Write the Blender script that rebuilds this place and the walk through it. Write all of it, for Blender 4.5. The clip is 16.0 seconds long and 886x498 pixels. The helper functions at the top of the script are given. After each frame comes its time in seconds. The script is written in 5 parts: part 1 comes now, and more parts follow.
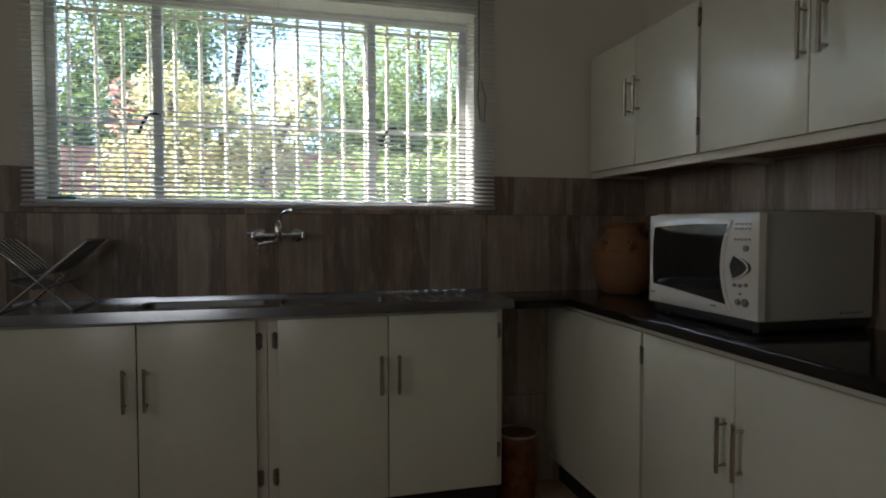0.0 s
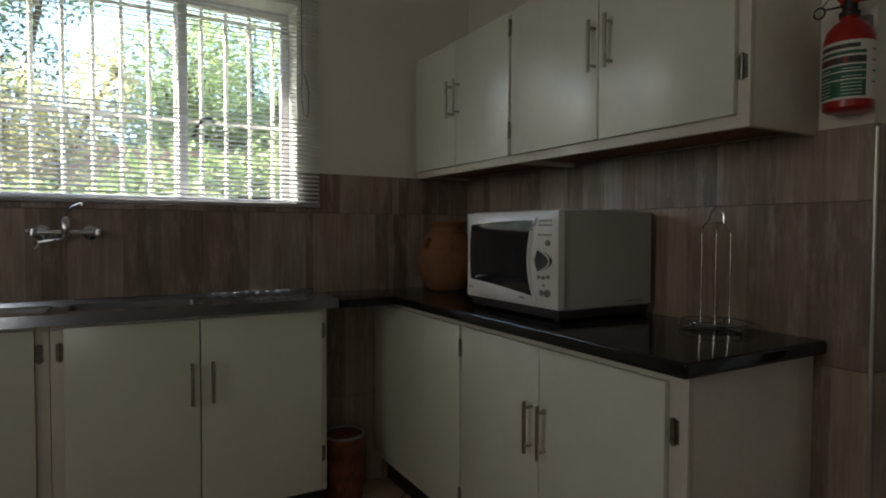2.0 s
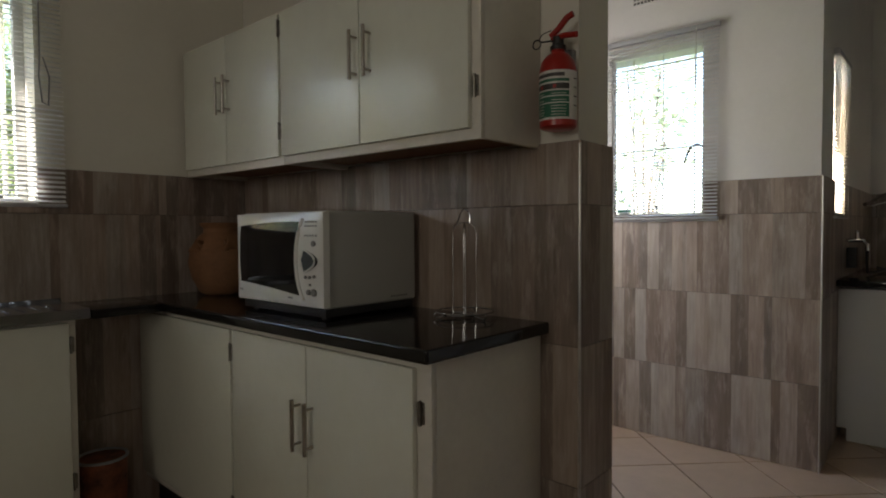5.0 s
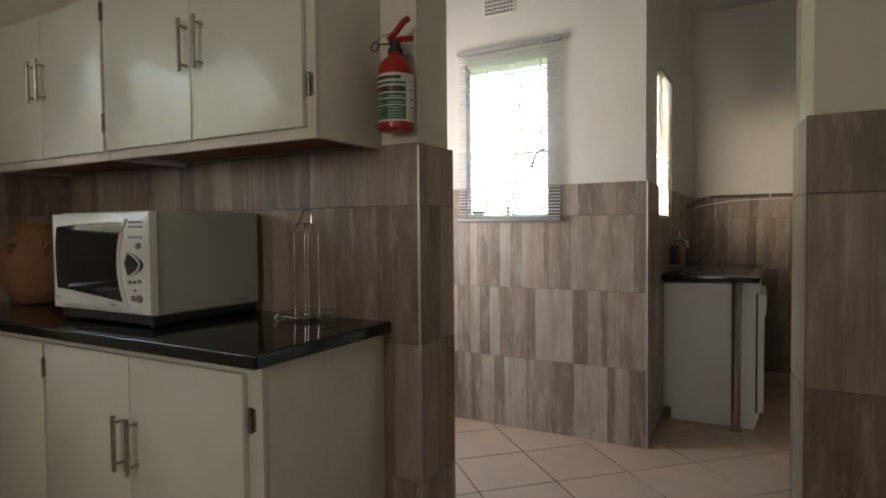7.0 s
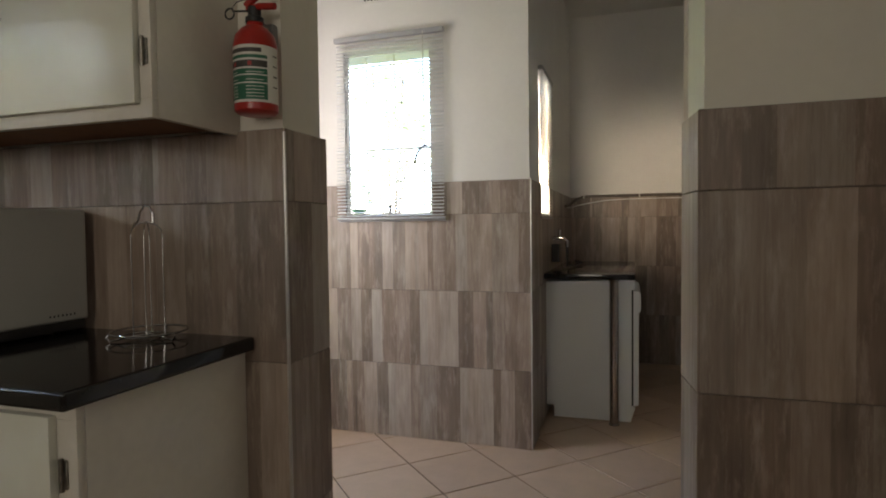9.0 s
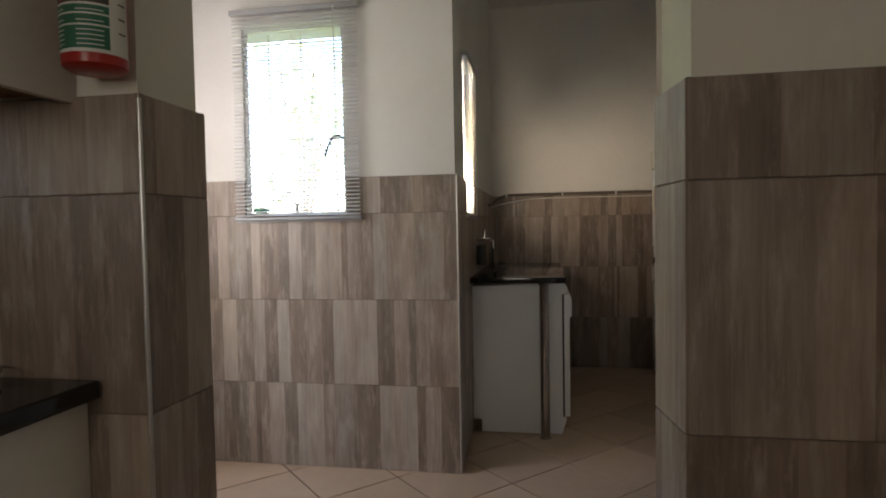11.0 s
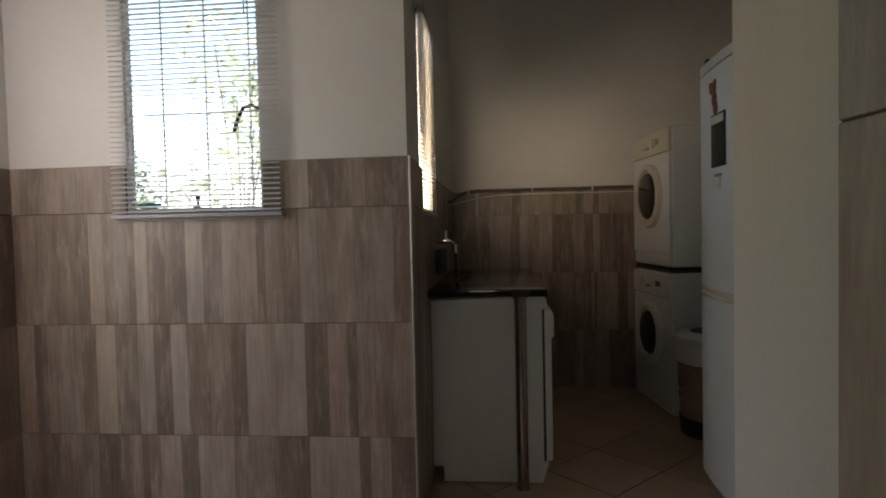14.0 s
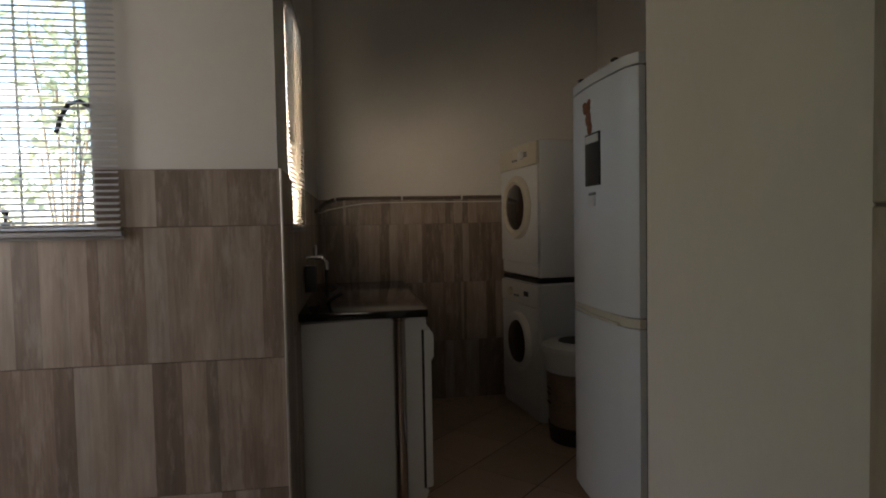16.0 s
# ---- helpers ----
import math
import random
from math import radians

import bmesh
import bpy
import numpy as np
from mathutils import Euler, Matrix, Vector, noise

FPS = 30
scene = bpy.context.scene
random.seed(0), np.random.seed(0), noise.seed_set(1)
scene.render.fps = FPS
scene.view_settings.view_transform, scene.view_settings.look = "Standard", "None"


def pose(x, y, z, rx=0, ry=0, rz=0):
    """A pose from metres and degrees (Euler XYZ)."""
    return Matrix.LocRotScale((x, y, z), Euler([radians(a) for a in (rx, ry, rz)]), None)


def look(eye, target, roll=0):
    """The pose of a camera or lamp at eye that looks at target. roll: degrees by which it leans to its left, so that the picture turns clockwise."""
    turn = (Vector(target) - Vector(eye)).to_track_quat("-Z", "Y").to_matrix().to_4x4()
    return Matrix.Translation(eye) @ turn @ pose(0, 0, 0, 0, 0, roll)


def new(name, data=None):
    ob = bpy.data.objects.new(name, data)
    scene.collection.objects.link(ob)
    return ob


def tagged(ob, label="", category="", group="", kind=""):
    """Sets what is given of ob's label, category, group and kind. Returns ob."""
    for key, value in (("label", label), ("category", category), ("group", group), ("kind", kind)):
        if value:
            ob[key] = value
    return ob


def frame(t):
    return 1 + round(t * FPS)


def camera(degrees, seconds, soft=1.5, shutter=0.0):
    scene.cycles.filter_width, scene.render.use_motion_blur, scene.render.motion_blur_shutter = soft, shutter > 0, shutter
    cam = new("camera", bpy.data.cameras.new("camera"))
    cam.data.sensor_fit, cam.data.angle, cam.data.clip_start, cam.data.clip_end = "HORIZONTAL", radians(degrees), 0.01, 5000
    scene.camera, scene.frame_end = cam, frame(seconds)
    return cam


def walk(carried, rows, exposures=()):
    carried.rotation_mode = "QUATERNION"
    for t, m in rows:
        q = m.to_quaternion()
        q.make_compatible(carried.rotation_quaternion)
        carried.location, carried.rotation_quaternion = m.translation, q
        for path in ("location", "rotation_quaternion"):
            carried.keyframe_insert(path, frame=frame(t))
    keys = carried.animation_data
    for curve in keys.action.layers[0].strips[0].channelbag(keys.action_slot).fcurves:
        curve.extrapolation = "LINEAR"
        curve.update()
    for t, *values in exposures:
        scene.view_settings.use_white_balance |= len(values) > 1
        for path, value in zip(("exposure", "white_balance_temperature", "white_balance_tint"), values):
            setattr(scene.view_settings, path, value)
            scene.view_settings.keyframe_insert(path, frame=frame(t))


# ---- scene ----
cam = camera(74.3, 16.0, soft=1.9)
PATH = [
    (0, (0.249, 0.069, 1.209), (0.745, 2.005, 1.131), -0.0),
    (0.5, (0.276, 0.082, 1.202), (0.919, 1.974, 1.129), 0.1),
    (1, (0.304, 0.083, 1.183), (1.069, 1.929, 1.122), 0.5),
    (1.5, (0.306, 0.075, 1.184), (1.192, 1.867, 1.119), 0.3),
    (2, (0.316, 0.064, 1.185), (1.313, 1.797, 1.121), 0.2),
    (2.5, (0.332, 0.048, 1.19), (1.425, 1.721, 1.124), 0.1),
    (3, (0.341, 0.025, 1.195), (1.531, 1.631, 1.128), 0.0),
    (3.5, (0.349, 0.003, 1.191), (1.625, 1.542, 1.128), 0.1),
    (4, (0.36, -0.018, 1.189), (1.717, 1.449, 1.124), -0.1),
    (6.5, (0.408, -0.124, 1.188), (2.096, 0.947, 1.124), -0.4),
    (7, (0.435, -0.148, 1.186), (2.178, 0.831, 1.12), -0.5),
    (7.5, (0.498, -0.161, 1.188), (2.277, 0.75, 1.121), -0.6),
    (8, (0.536, -0.166, 1.189), (2.343, 0.691, 1.121), -0.7),
    (8.5, (0.579, -0.133, 1.192), (2.42, 0.643, 1.121), -0.7),
    (9, (0.613, -0.08, 1.187), (2.515, 0.537, 1.114), -0.7),
    (9.5, (0.642, -0.034, 1.185), (2.593, 0.401, 1.111), -0.7),
    (12, (1.166, 0.067, 1.188), (3.142, 0.367, 1.113), -1.1),
    (12.5, (1.262, 0.096, 1.185), (3.245, 0.345, 1.11), -1.2),
    (13, (1.383, 0.102, 1.181), (3.372, 0.297, 1.106), -1.3),
    (13.5, (1.517, 0.103, 1.185), (3.508, 0.279, 1.111), -1.3),
    (14, (1.595, 0.115, 1.171), (3.585, 0.304, 1.104), -1.3),
    (14.5, (1.692, 0.164, 1.186), (3.684, 0.321, 1.116), -1.3),
    (15, (1.748, 0.186, 1.216), (3.746, 0.201, 1.136), -1.1),
    (15.5, (1.762, 0.2, 1.227), (3.754, 0.038, 1.149), -1.2),
    (16, (1.764, 0.201, 1.251), (3.74, -0.098, 1.168), -1.1),
]
EXPOSURES = [(0.0, 2.56, 6050, 10), (2.0, 2.7, 6150, 10), (4.0, 2.68, 6250, 10), (7.0, 3.56, 6560, 10), (9.5, 3.52, 6500, 11), (12.0, 3.1, 6550, 13), (14.5, 2.42, 6720, 14), (16.0, 2.26, 6720, 14)]
walk(cam, [(t, look(eye, target, roll)) for t, eye, target, roll in PATH], EXPOSURES)

# ---- light ----
SUN = Vector((-0.8, 0.22, 0.58)).normalized()
world = bpy.data.worlds.new("world")
scene.world = world
world.use_nodes = True
wn = world.node_tree.nodes
sky = wn.new("ShaderNodeTexSky")
sky.sky_type = "NISHITA"
sky.sun_disc = False
sky.sun_elevation = math.asin(SUN.z)
sky.sun_rotation = math.atan2(SUN.x, SUN.y)
wn["Background"].inputs["Strength"].default_value = 0.14
world.node_tree.links.new(sky.outputs["Color"], wn["Background"].inputs["Color"])
sun = new("sun", bpy.data.lights.new("sun", "SUN"))
sun.data.energy, sun.data.angle, sun.data.color = 5.0, radians(0.5), (1.0, 0.95, 0.86)
sun.matrix_world = look(SUN * 20, (0, 0, 0))


def opening_lamp(eye, target, w, h, watts, colour, spread=180):
    lamp = new("opening_light", bpy.data.lights.new("opening_light", "AREA"))
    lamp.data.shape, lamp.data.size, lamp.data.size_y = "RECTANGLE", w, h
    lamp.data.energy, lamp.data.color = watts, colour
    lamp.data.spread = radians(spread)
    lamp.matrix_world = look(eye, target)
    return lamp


# warm light added in an unseen opening at the walker's side, for the cabinets
opening_lamp((-1.95, 0.5, 1.7), (4.6, 0.9, 2.0), 1.1, 0.85, 0.78, (1.0, 0.91, 0.76), 130)
# fill light added in an unseen opening at the walker's back, for the sink doors
opening_lamp((-0.95, -1.63, 1.5), (-0.75, 2.4, 1.45), 1.0, 0.9, 0.46, (1.0, 0.93, 0.82), 130)
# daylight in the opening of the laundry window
opening_lamp((4.17, 0.488, 1.66), (5.9, -0.15, 2.0), 0.07, 0.78, 0.85, (1.0, 0.82, 0.60), 100)
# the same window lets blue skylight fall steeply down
opening_lamp((4.28, 0.50, 2.06), (4.22, -0.62, 0.55), 0.32, 0.07, 0.19, (0.36, 0.62, 1.0), 90)
# light added for an unseen glazed door ending the passage, turned to the window wall
opening_lamp((2.75, 2.02, 1.58), (4.5, 1.42, 1.40), 0.8, 1.15, 1.45, (1.0, 0.885, 0.84))

# ---- materials ----
MATS = {}


def mat(name, colour, rough=0.5, metal=0.0, scale=8.0, vary=0.12, bump=0.05, fine=60.0, stretch=(1, 1, 1), coat=0.0, spec=0.5, even=False):
    """Plain surface with variation at two scales and fine relief."""
    if name in MATS:
        return MATS[name]
    m = bpy.data.materials.new(name)
    m.use_nodes = True
    n, l = m.node_tree.nodes, m.node_tree.links
    b = n["Principled BSDF"]
    geo = n.new("ShaderNodeNewGeometry")
    mp = n.new("ShaderNodeMapping")
    mp.inputs["Scale"].default_value = stretch
    l.new(geo.outputs["Position"], mp.inputs["Vector"])
    big, small = n.new("ShaderNodeTexNoise"), n.new("ShaderNodeTexNoise")
    big.inputs["Scale"].default_value, big.inputs["Detail"].default_value = scale, 4
    small.inputs["Scale"].default_value, small.inputs["Detail"].default_value = fine, 3
    for q in (big, small):
        l.new(mp.outputs["Vector"], q.inputs["Vector"])
    add = n.new("ShaderNodeMath")
    add.operation = "MULTIPLY_ADD"
    add.inputs[1].default_value = 0.35
    l.new(small.outputs["Fac"], add.inputs[0])
    l.new(big.outputs["Fac"], add.inputs[2])
    ramp = n.new("ShaderNodeValToRGB")
    lo = [max(0.0, c * (1 - vary)) for c in colour]
    hi = [min(1.0, c * (1 + vary)) for c in colour]
    ramp.color_ramp.elements[0].position, ramp.color_ramp.elements[1].position = 0.4, 0.95
    ramp.color_ramp.elements[0].color, ramp.color_ramp.elements[1].color = (*lo, 1), (*hi, 1)
    l.new(add.outputs[0], ramp.inputs["Fac"])
    l.new(ramp.outputs["Color"], b.inputs["Base Color"])
    rr = n.new("ShaderNodeMapRange")
    rr.inputs["To Min"].default_value, rr.inputs["To Max"].default_value = max(0.02, rough - 0.08), min(1.0, rough + 0.1)
    l.new(big.outputs["Fac"], rr.inputs["Value"])
    b.inputs["Roughness"].default_value = rough
    if not even:
        l.new(rr.outputs["Result"], b.inputs["Roughness"])
    b.inputs["Metallic"].default_value, b.inputs["Coat Weight"].default_value = metal, coat
    b.inputs["Specular IOR Level"].default_value = spec
    if bump:
        bp = n.new("ShaderNodeBump")
        bp.inputs["Strength"].default_value, bp.inputs["Distance"].default_value = bump, 0.01
        l.new(add.outputs[0], bp.inputs["Height"])
        l.new(bp.outputs["Normal"], b.inputs["Normal"])
    MATS[name] = m
    return m


def strip_tile_mat():
    """Wood-look ceramic: upright strips of grey and brown with a fine grain."""
    m = bpy.data.materials.new("strip_tile")
    m.use_nodes = True
    n, l = m.node_tree.nodes, m.node_tree.links
    b = n["Principled BSDF"]
    geo, info = n.new("ShaderNodeNewGeometry"), n.new("ShaderNodeObjectInfo")
    sep = n.new("ShaderNodeSeparateXYZ")
    l.new(geo.outputs["Position"], sep.inputs[0])
    u = n.new("ShaderNodeMath")
    l.new(sep.outputs["X"], u.inputs[0])
    l.new(sep.outputs["Y"], u.inputs[1])
    off = n.new("ShaderNodeMath")
    off.operation = "MULTIPLY_ADD"
    off.inputs[1].default_value = 37.0
    l.new(info.outputs["Random"], off.inputs[0])
    l.new(u.outputs[0], off.inputs[2])
    strip = n.new("ShaderNodeTexVoronoi")
    strip.voronoi_dimensions = "1D"
    strip.inputs["Scale"].default_value = 13.5
    l.new(off.outputs[0], strip.inputs["W"])
    tone = n.new("ShaderNodeSeparateColor")
    l.new(strip.outputs["Color"], tone.inputs[0])
    cx = n.new("ShaderNodeCombineXYZ")
    l.new(off.outputs[0], cx.inputs["X"])
    l.new(sep.outputs["Z"], cx.inputs["Z"])
    grain = n.new("ShaderNodeTexNoise")
    gm = n.new("ShaderNodeMapping")
    gm.inputs["Scale"].default_value = (75, 1, 4.5)
    l.new(cx.outputs[0], gm.inputs["Vector"])
    l.new(gm.outputs[0], grain.inputs["Vector"])
    grain.inputs["Scale"].default_value, grain.inputs["Detail"].default_value, grain.inputs["Roughness"].default_value = 1.0, 6, 0.65
    cloud = n.new("ShaderNodeTexNoise")
    cm = n.new("ShaderNodeMapping")
    cm.inputs["Scale"].default_value = (14, 1, 3.5)
    l.new(cx.outputs[0], cm.inputs["Vector"])
    l.new(cm.outputs[0], cloud.inputs["Vector"])
    cloud.inputs["Scale"].default_value, cloud.inputs["Detail"].default_value = 1.0, 3
    s1, s2 = n.new("ShaderNodeMath"), n.new("ShaderNodeMath")
    s1.operation = s2.operation = "MULTIPLY_ADD"
    s1.inputs[1].default_value, s2.inputs[1].default_value = 1.0, 0.9
    l.new(grain.outputs["Fac"], s1.inputs[0])
    soft = n.new("ShaderNodeMapRange")
    soft.inputs["To Min"].default_value, soft.inputs["To Max"].default_value = 0.10, 0.88
    l.new(tone.outputs[0], soft.inputs["Value"])
    l.new(soft.outputs[0], s1.inputs[2])
    l.new(cloud.outputs["Fac"], s2.inputs[0])
    l.new(s1.outputs[0], s2.inputs[2])
    ramp = n.new("ShaderNodeValToRGB")
    e = ramp.color_ramp.elements
    e[0].position, e[1].position = 0.36, 1.0
    e[0].color, e[1].color = (0.100, 0.076, 0.060, 1), (0.40, 0.345, 0.295, 1)
    mid = e.new(0.66)
    mid.color = (0.210, 0.166, 0.136, 1)
    half = n.new("ShaderNodeMath")
    half.operation = "MULTIPLY"
    half.inputs[1].default_value = 0.5
    l.new(s2.outputs[0], half.inputs[0])
    l.new(half.outputs[0], ramp.inputs["Fac"])
    scrape = n.new("ShaderNodeTexNoise")
    sm = n.new("ShaderNodeMapping")
    sm.inputs["Scale"].default_value = (24, 1, 4.2)
    sm.inputs["Location"].default_value = (3.1, 0, 7.7)
    l.new(cx.outputs[0], sm.inputs["Vector"])
    l.new(sm.outputs[0], scrape.inputs["Vector"])
    scrape.inputs["Scale"].default_value, scrape.inputs["Detail"].default_value, scrape.inputs["Roughness"].default_value = 1.0, 6, 0.72
    sr = n.new("ShaderNodeMapRange")
    sr.inputs["From Min"].default_value, sr.inputs["From Max"].default_value = 0.5, 0.72
    sr.inputs["To Max"].default_value = 0.7
    l.new(scrape.outputs["Fac"], sr.inputs["Value"])
    pale = n.new("ShaderNodeMix")
    pale.data_type = "RGBA"
    [k for k in pale.inputs if k.identifier == "B_Color"][0].default_value = (0.46, 0.41, 0.36, 1)
    l.new(sr.outputs[0], [k for k in pale.inputs if k.identifier == "Factor_Float"][0])
    l.new(ramp.outputs["Color"], [k for k in pale.inputs if k.identifier == "A_Color"][0])
    rust = n.new("ShaderNodeMix")
    rust.data_type, rust.blend_type = "RGBA", "MULTIPLY"
    [k for k in rust.inputs if k.identifier == "B_Color"][0].default_value = (1.04, 0.95, 0.90, 1)
    l.new(tone.outputs[1], [k for k in rust.inputs if k.identifier == "Factor_Float"][0])
    l.new([k for k in pale.outputs if k.identifier == "Result_Color"][0], [k for k in rust.inputs if k.identifier == "A_Color"][0])
    l.new([k for k in rust.outputs if k.identifier == "Result_Color"][0], b.inputs["Base Color"])
    b.inputs["Roughness"].default_value = 0.42
    bp = n.new("ShaderNodeBump")
    bp.inputs["Strength"].default_value, bp.inputs["Distance"].default_value = 0.12, 0.004
    l.new(grain.outputs["Fac"], bp.inputs["Height"])
    l.new(bp.outputs["Normal"], b.inputs["Normal"])
    return m


def floor_tile_mat():
    m = mat("floor_tile", (0.50, 0.365, 0.26), 0.32, scale=9, vary=0.08, bump=0.0, fine=60, even=True).copy()
    n, l = m.node_tree.nodes, m.node_tree.links
    info, hsv = n.new("ShaderNodeObjectInfo"), n.new("ShaderNodeHueSaturation")
    mr = n.new("ShaderNodeMapRange")
    mr.inputs["To Min"].default_value, mr.inputs["To Max"].default_value = 0.9, 1.08
    l.new(info.outputs["Random"], mr.inputs["Value"])
    l.new(mr.outputs[0], hsv.inputs["Value"])
    src = [k for k in l if k.to_socket.name == "Base Color"][0].from_socket
    l.new(src, hsv.inputs["Color"])
    l.new(hsv.outputs[0], n["Principled BSDF"].inputs["Base Color"])
    return m


def glass_mat(name, colour=(1, 1, 1), rough=0.0):
    m = bpy.data.materials.new(name)
    m.use_nodes = True
    b = m.node_tree.nodes["Principled BSDF"]
    b.inputs["Base Color"].default_value = (*colour, 1)
    b.inputs["Transmission Weight"].default_value, b.inputs["Roughness"].default_value, b.inputs["IOR"].default_value = 1.0, rough, 1.45
    return m


def leaf_mat(name, a, c):
    """Leaves that let some light through, each island its own shade."""
    m = bpy.data.materials.new(name)
    m.use_nodes = True
    n, l = m.node_tree.nodes, m.node_tree.links
    geo, ramp = n.new("ShaderNodeNewGeometry"), n.new("ShaderNodeValToRGB")
    ramp.color_ramp.elements[0].color, ramp.color_ramp.elements[1].color = (*a, 1), (*c, 1)
    l.new(geo.outputs["Random Per Island"], ramp.inputs["Fac"])
    b = n["Principled BSDF"]
    b.inputs["Roughness"].default_value = 0.55
    l.new(ramp.outputs[0], b.inputs["Base Color"])
    tr, mix = n.new("ShaderNodeBsdfTranslucent"), n.new("ShaderNodeMixShader")
    l.new(ramp.outputs[0], tr.inputs["Color"])
    mix.inputs[0].default_value = 0.45
    l.new(b.outputs[0], mix.inputs[1])
    l.new(tr.outputs[0], mix.inputs[2])
    l.new(mix.outputs[0], n["Material Output"].inputs["Surface"])
    return m


PLASTER = mat("plaster", (0.74, 0.72, 0.69), 0.75, scale=2.5, vary=0.05, bump=0.10, fine=45)
CREAM_PLASTER = mat("cream_plaster", (0.70, 0.668, 0.588), 0.75, scale=2.5, vary=0.05, bump=0.10, fine=45)
CEILING = mat("ceiling_paint", (0.75, 0.74, 0.71), 0.8, scale=3, vary=0.04, bump=0.06)
TILE = strip_tile_mat()
FLOOR_TILE = floor_tile_mat()
GROUT = mat("grout", (0.17, 0.14, 0.115), 0.9, scale=20, vary=0.25, bump=0.2)
FLOOR_GROUT = mat("floor_grout", (0.09, 0.06, 0.042), 0.9, scale=20, vary=0.25, bump=0.2)
DOOR_PAINT = mat("cabinet_paint", (0.68, 0.685, 0.595), 0.27, scale=3, vary=0.05, bump=0.012, fine=30, spec=0.9, even=True)
FRAME_PAINT = mat("frame_paint", (0.66, 0.63, 0.56), 0.45, scale=5, vary=0.08, bump=0.06, fine=40)
UNDER_WOOD = mat("hardboard", (0.22, 0.10, 0.045), 0.6, scale=4, vary=0.25, bump=0.05, stretch=(1, 8, 1))
GRANITE = mat("black_granite", (0.012, 0.011, 0.011), 0.09, scale=120, vary=0.6, bump=0.0, fine=420)
STEEL = mat("stainless_steel", (0.50, 0.54, 0.61), 0.14, 1.0, scale=4, vary=0.05, bump=0.02, fine=160, stretch=(1, 12, 1))
# darker, rougher copy of the steel; the bowls' inner shade is in its colour
BOWL_STEEL = mat("shaded_bowl_steel", (0.20, 0.205, 0.215), 0.38, 1.0, scale=9, vary=0.15, bump=0.02)
NICKEL = mat("brushed_nickel", (0.42, 0.39, 0.34), 0.32, 1.0, scale=30, vary=0.15, bump=0.02)
CHROME = mat("chrome", (0.72, 0.73, 0.76), 0.12, 1.0, scale=12, vary=0.06, bump=0.0)
WIRE = mat("dull_wire", (0.50, 0.50, 0.50), 0.2, 1.0, scale=20, vary=0.1, bump=0.0)
ALU = mat("aluminium_trim", (0.60, 0.59, 0.57), 0.35, 1.0, scale=14, vary=0.1, bump=0.02)
HINGE = mat("hinge_metal", (0.25, 0.235, 0.21), 0.4, 1.0, scale=60, vary=0.3, bump=0.05)
WHITE_ENAMEL = mat("white_enamel", (0.74, 0.76, 0.77), 0.3, scale=3, vary=0.03, bump=0.0, even=True)
WHITE_PLASTIC = mat("white_plastic", (0.72, 0.72, 0.70), 0.32, scale=6, vary=0.05, bump=0.02)
GLOSS_WHITE = mat("glossy_white_plastic", (0.74, 0.74, 0.71), 0.16, scale=6, vary=0.04, bump=0.015, fine=25)
CREAM_PLASTIC = mat("cream_plastic", (0.66, 0.62, 0.52), 0.4, scale=6, vary=0.08, bump=0.02)
GREY_PAINT = mat("grey_painted_steel", (0.46, 0.46, 0.43), 0.42, scale=4, vary=0.05, bump=0.02, fine=150)
BLACK_GLASS = mat("black_glass", (0.010, 0.010, 0.011), 0.06, scale=3, vary=0.2, bump=0.0)
BLACK_PLASTIC = mat("black_plastic", (0.018, 0.018, 0.018), 0.45, scale=12, vary=0.2, bump=0.02)
GREY_PLASTIC = mat("grey_plastic", (0.22, 0.22, 0.22), 0.45, scale=12, vary=0.15, bump=0.02)
CLAY = mat("terracotta", (0.24, 0.115, 0.052), 0.75, scale=9, vary=0.28, bump=0.15, fine=70)
RED = mat("red_paint", (0.34, 0.016, 0.011), 0.3, scale=7, vary=0.15, bump=0.01)
LABEL_WHITE = mat("label_paper", (0.66, 0.65, 0.60), 0.5, scale=12, vary=0.06, bump=0.0)
LABEL_GREEN = mat("label_green", (0.025, 0.13, 0.075), 0.5, scale=15, vary=0.15, bump=0.0)
LABEL_DARK = mat("label_dark", (0.05, 0.045, 0.04), 0.5, scale=15, vary=0.15, bump=0.0)
WIN_FRAME = mat("window_frame_paint", (0.70, 0.70, 0.69), 0.4, scale=8, vary=0.06, bump=0.04)
BAR_PAINT = mat("burglar_bar_paint", (0.72, 0.69, 0.58), 0.4, scale=12, vary=0.1, bump=0.04)
SLAT = mat("blind_slat", (0.66, 0.67, 0.68), 0.35, 0.0, scale=15, vary=0.06, bump=0.02)
CORD = mat("blind_cord", (0.62, 0.60, 0.55), 0.8, scale=30, vary=0.1, bump=0.05)
PIPE = mat("pipe_cover", (0.13, 0.105, 0.085), 0.55, scale=20, vary=0.2, bump=0.05)
PANE = glass_mat("window_glass")


# ---- mesh helpers ----
def box(bm, x0, x1, y0, y1, z0, z1, bevel=0.0, segs=2):
    g = bmesh.ops.create_cube(bm, size=1.0, matrix=Matrix.LocRotScale(
        ((x0 + x1) / 2, (y0 + y1) / 2, (z0 + z1) / 2), None, (abs(x1 - x0), abs(y1 - y0), abs(z1 - z0))))
    if bevel:
        es = list({e for v in g["verts"] for e in v.link_edges})
        bmesh.ops.bevel(bm, geom=es, offset=bevel, segments=segs, profile=0.6, affect="EDGES")
    return bm


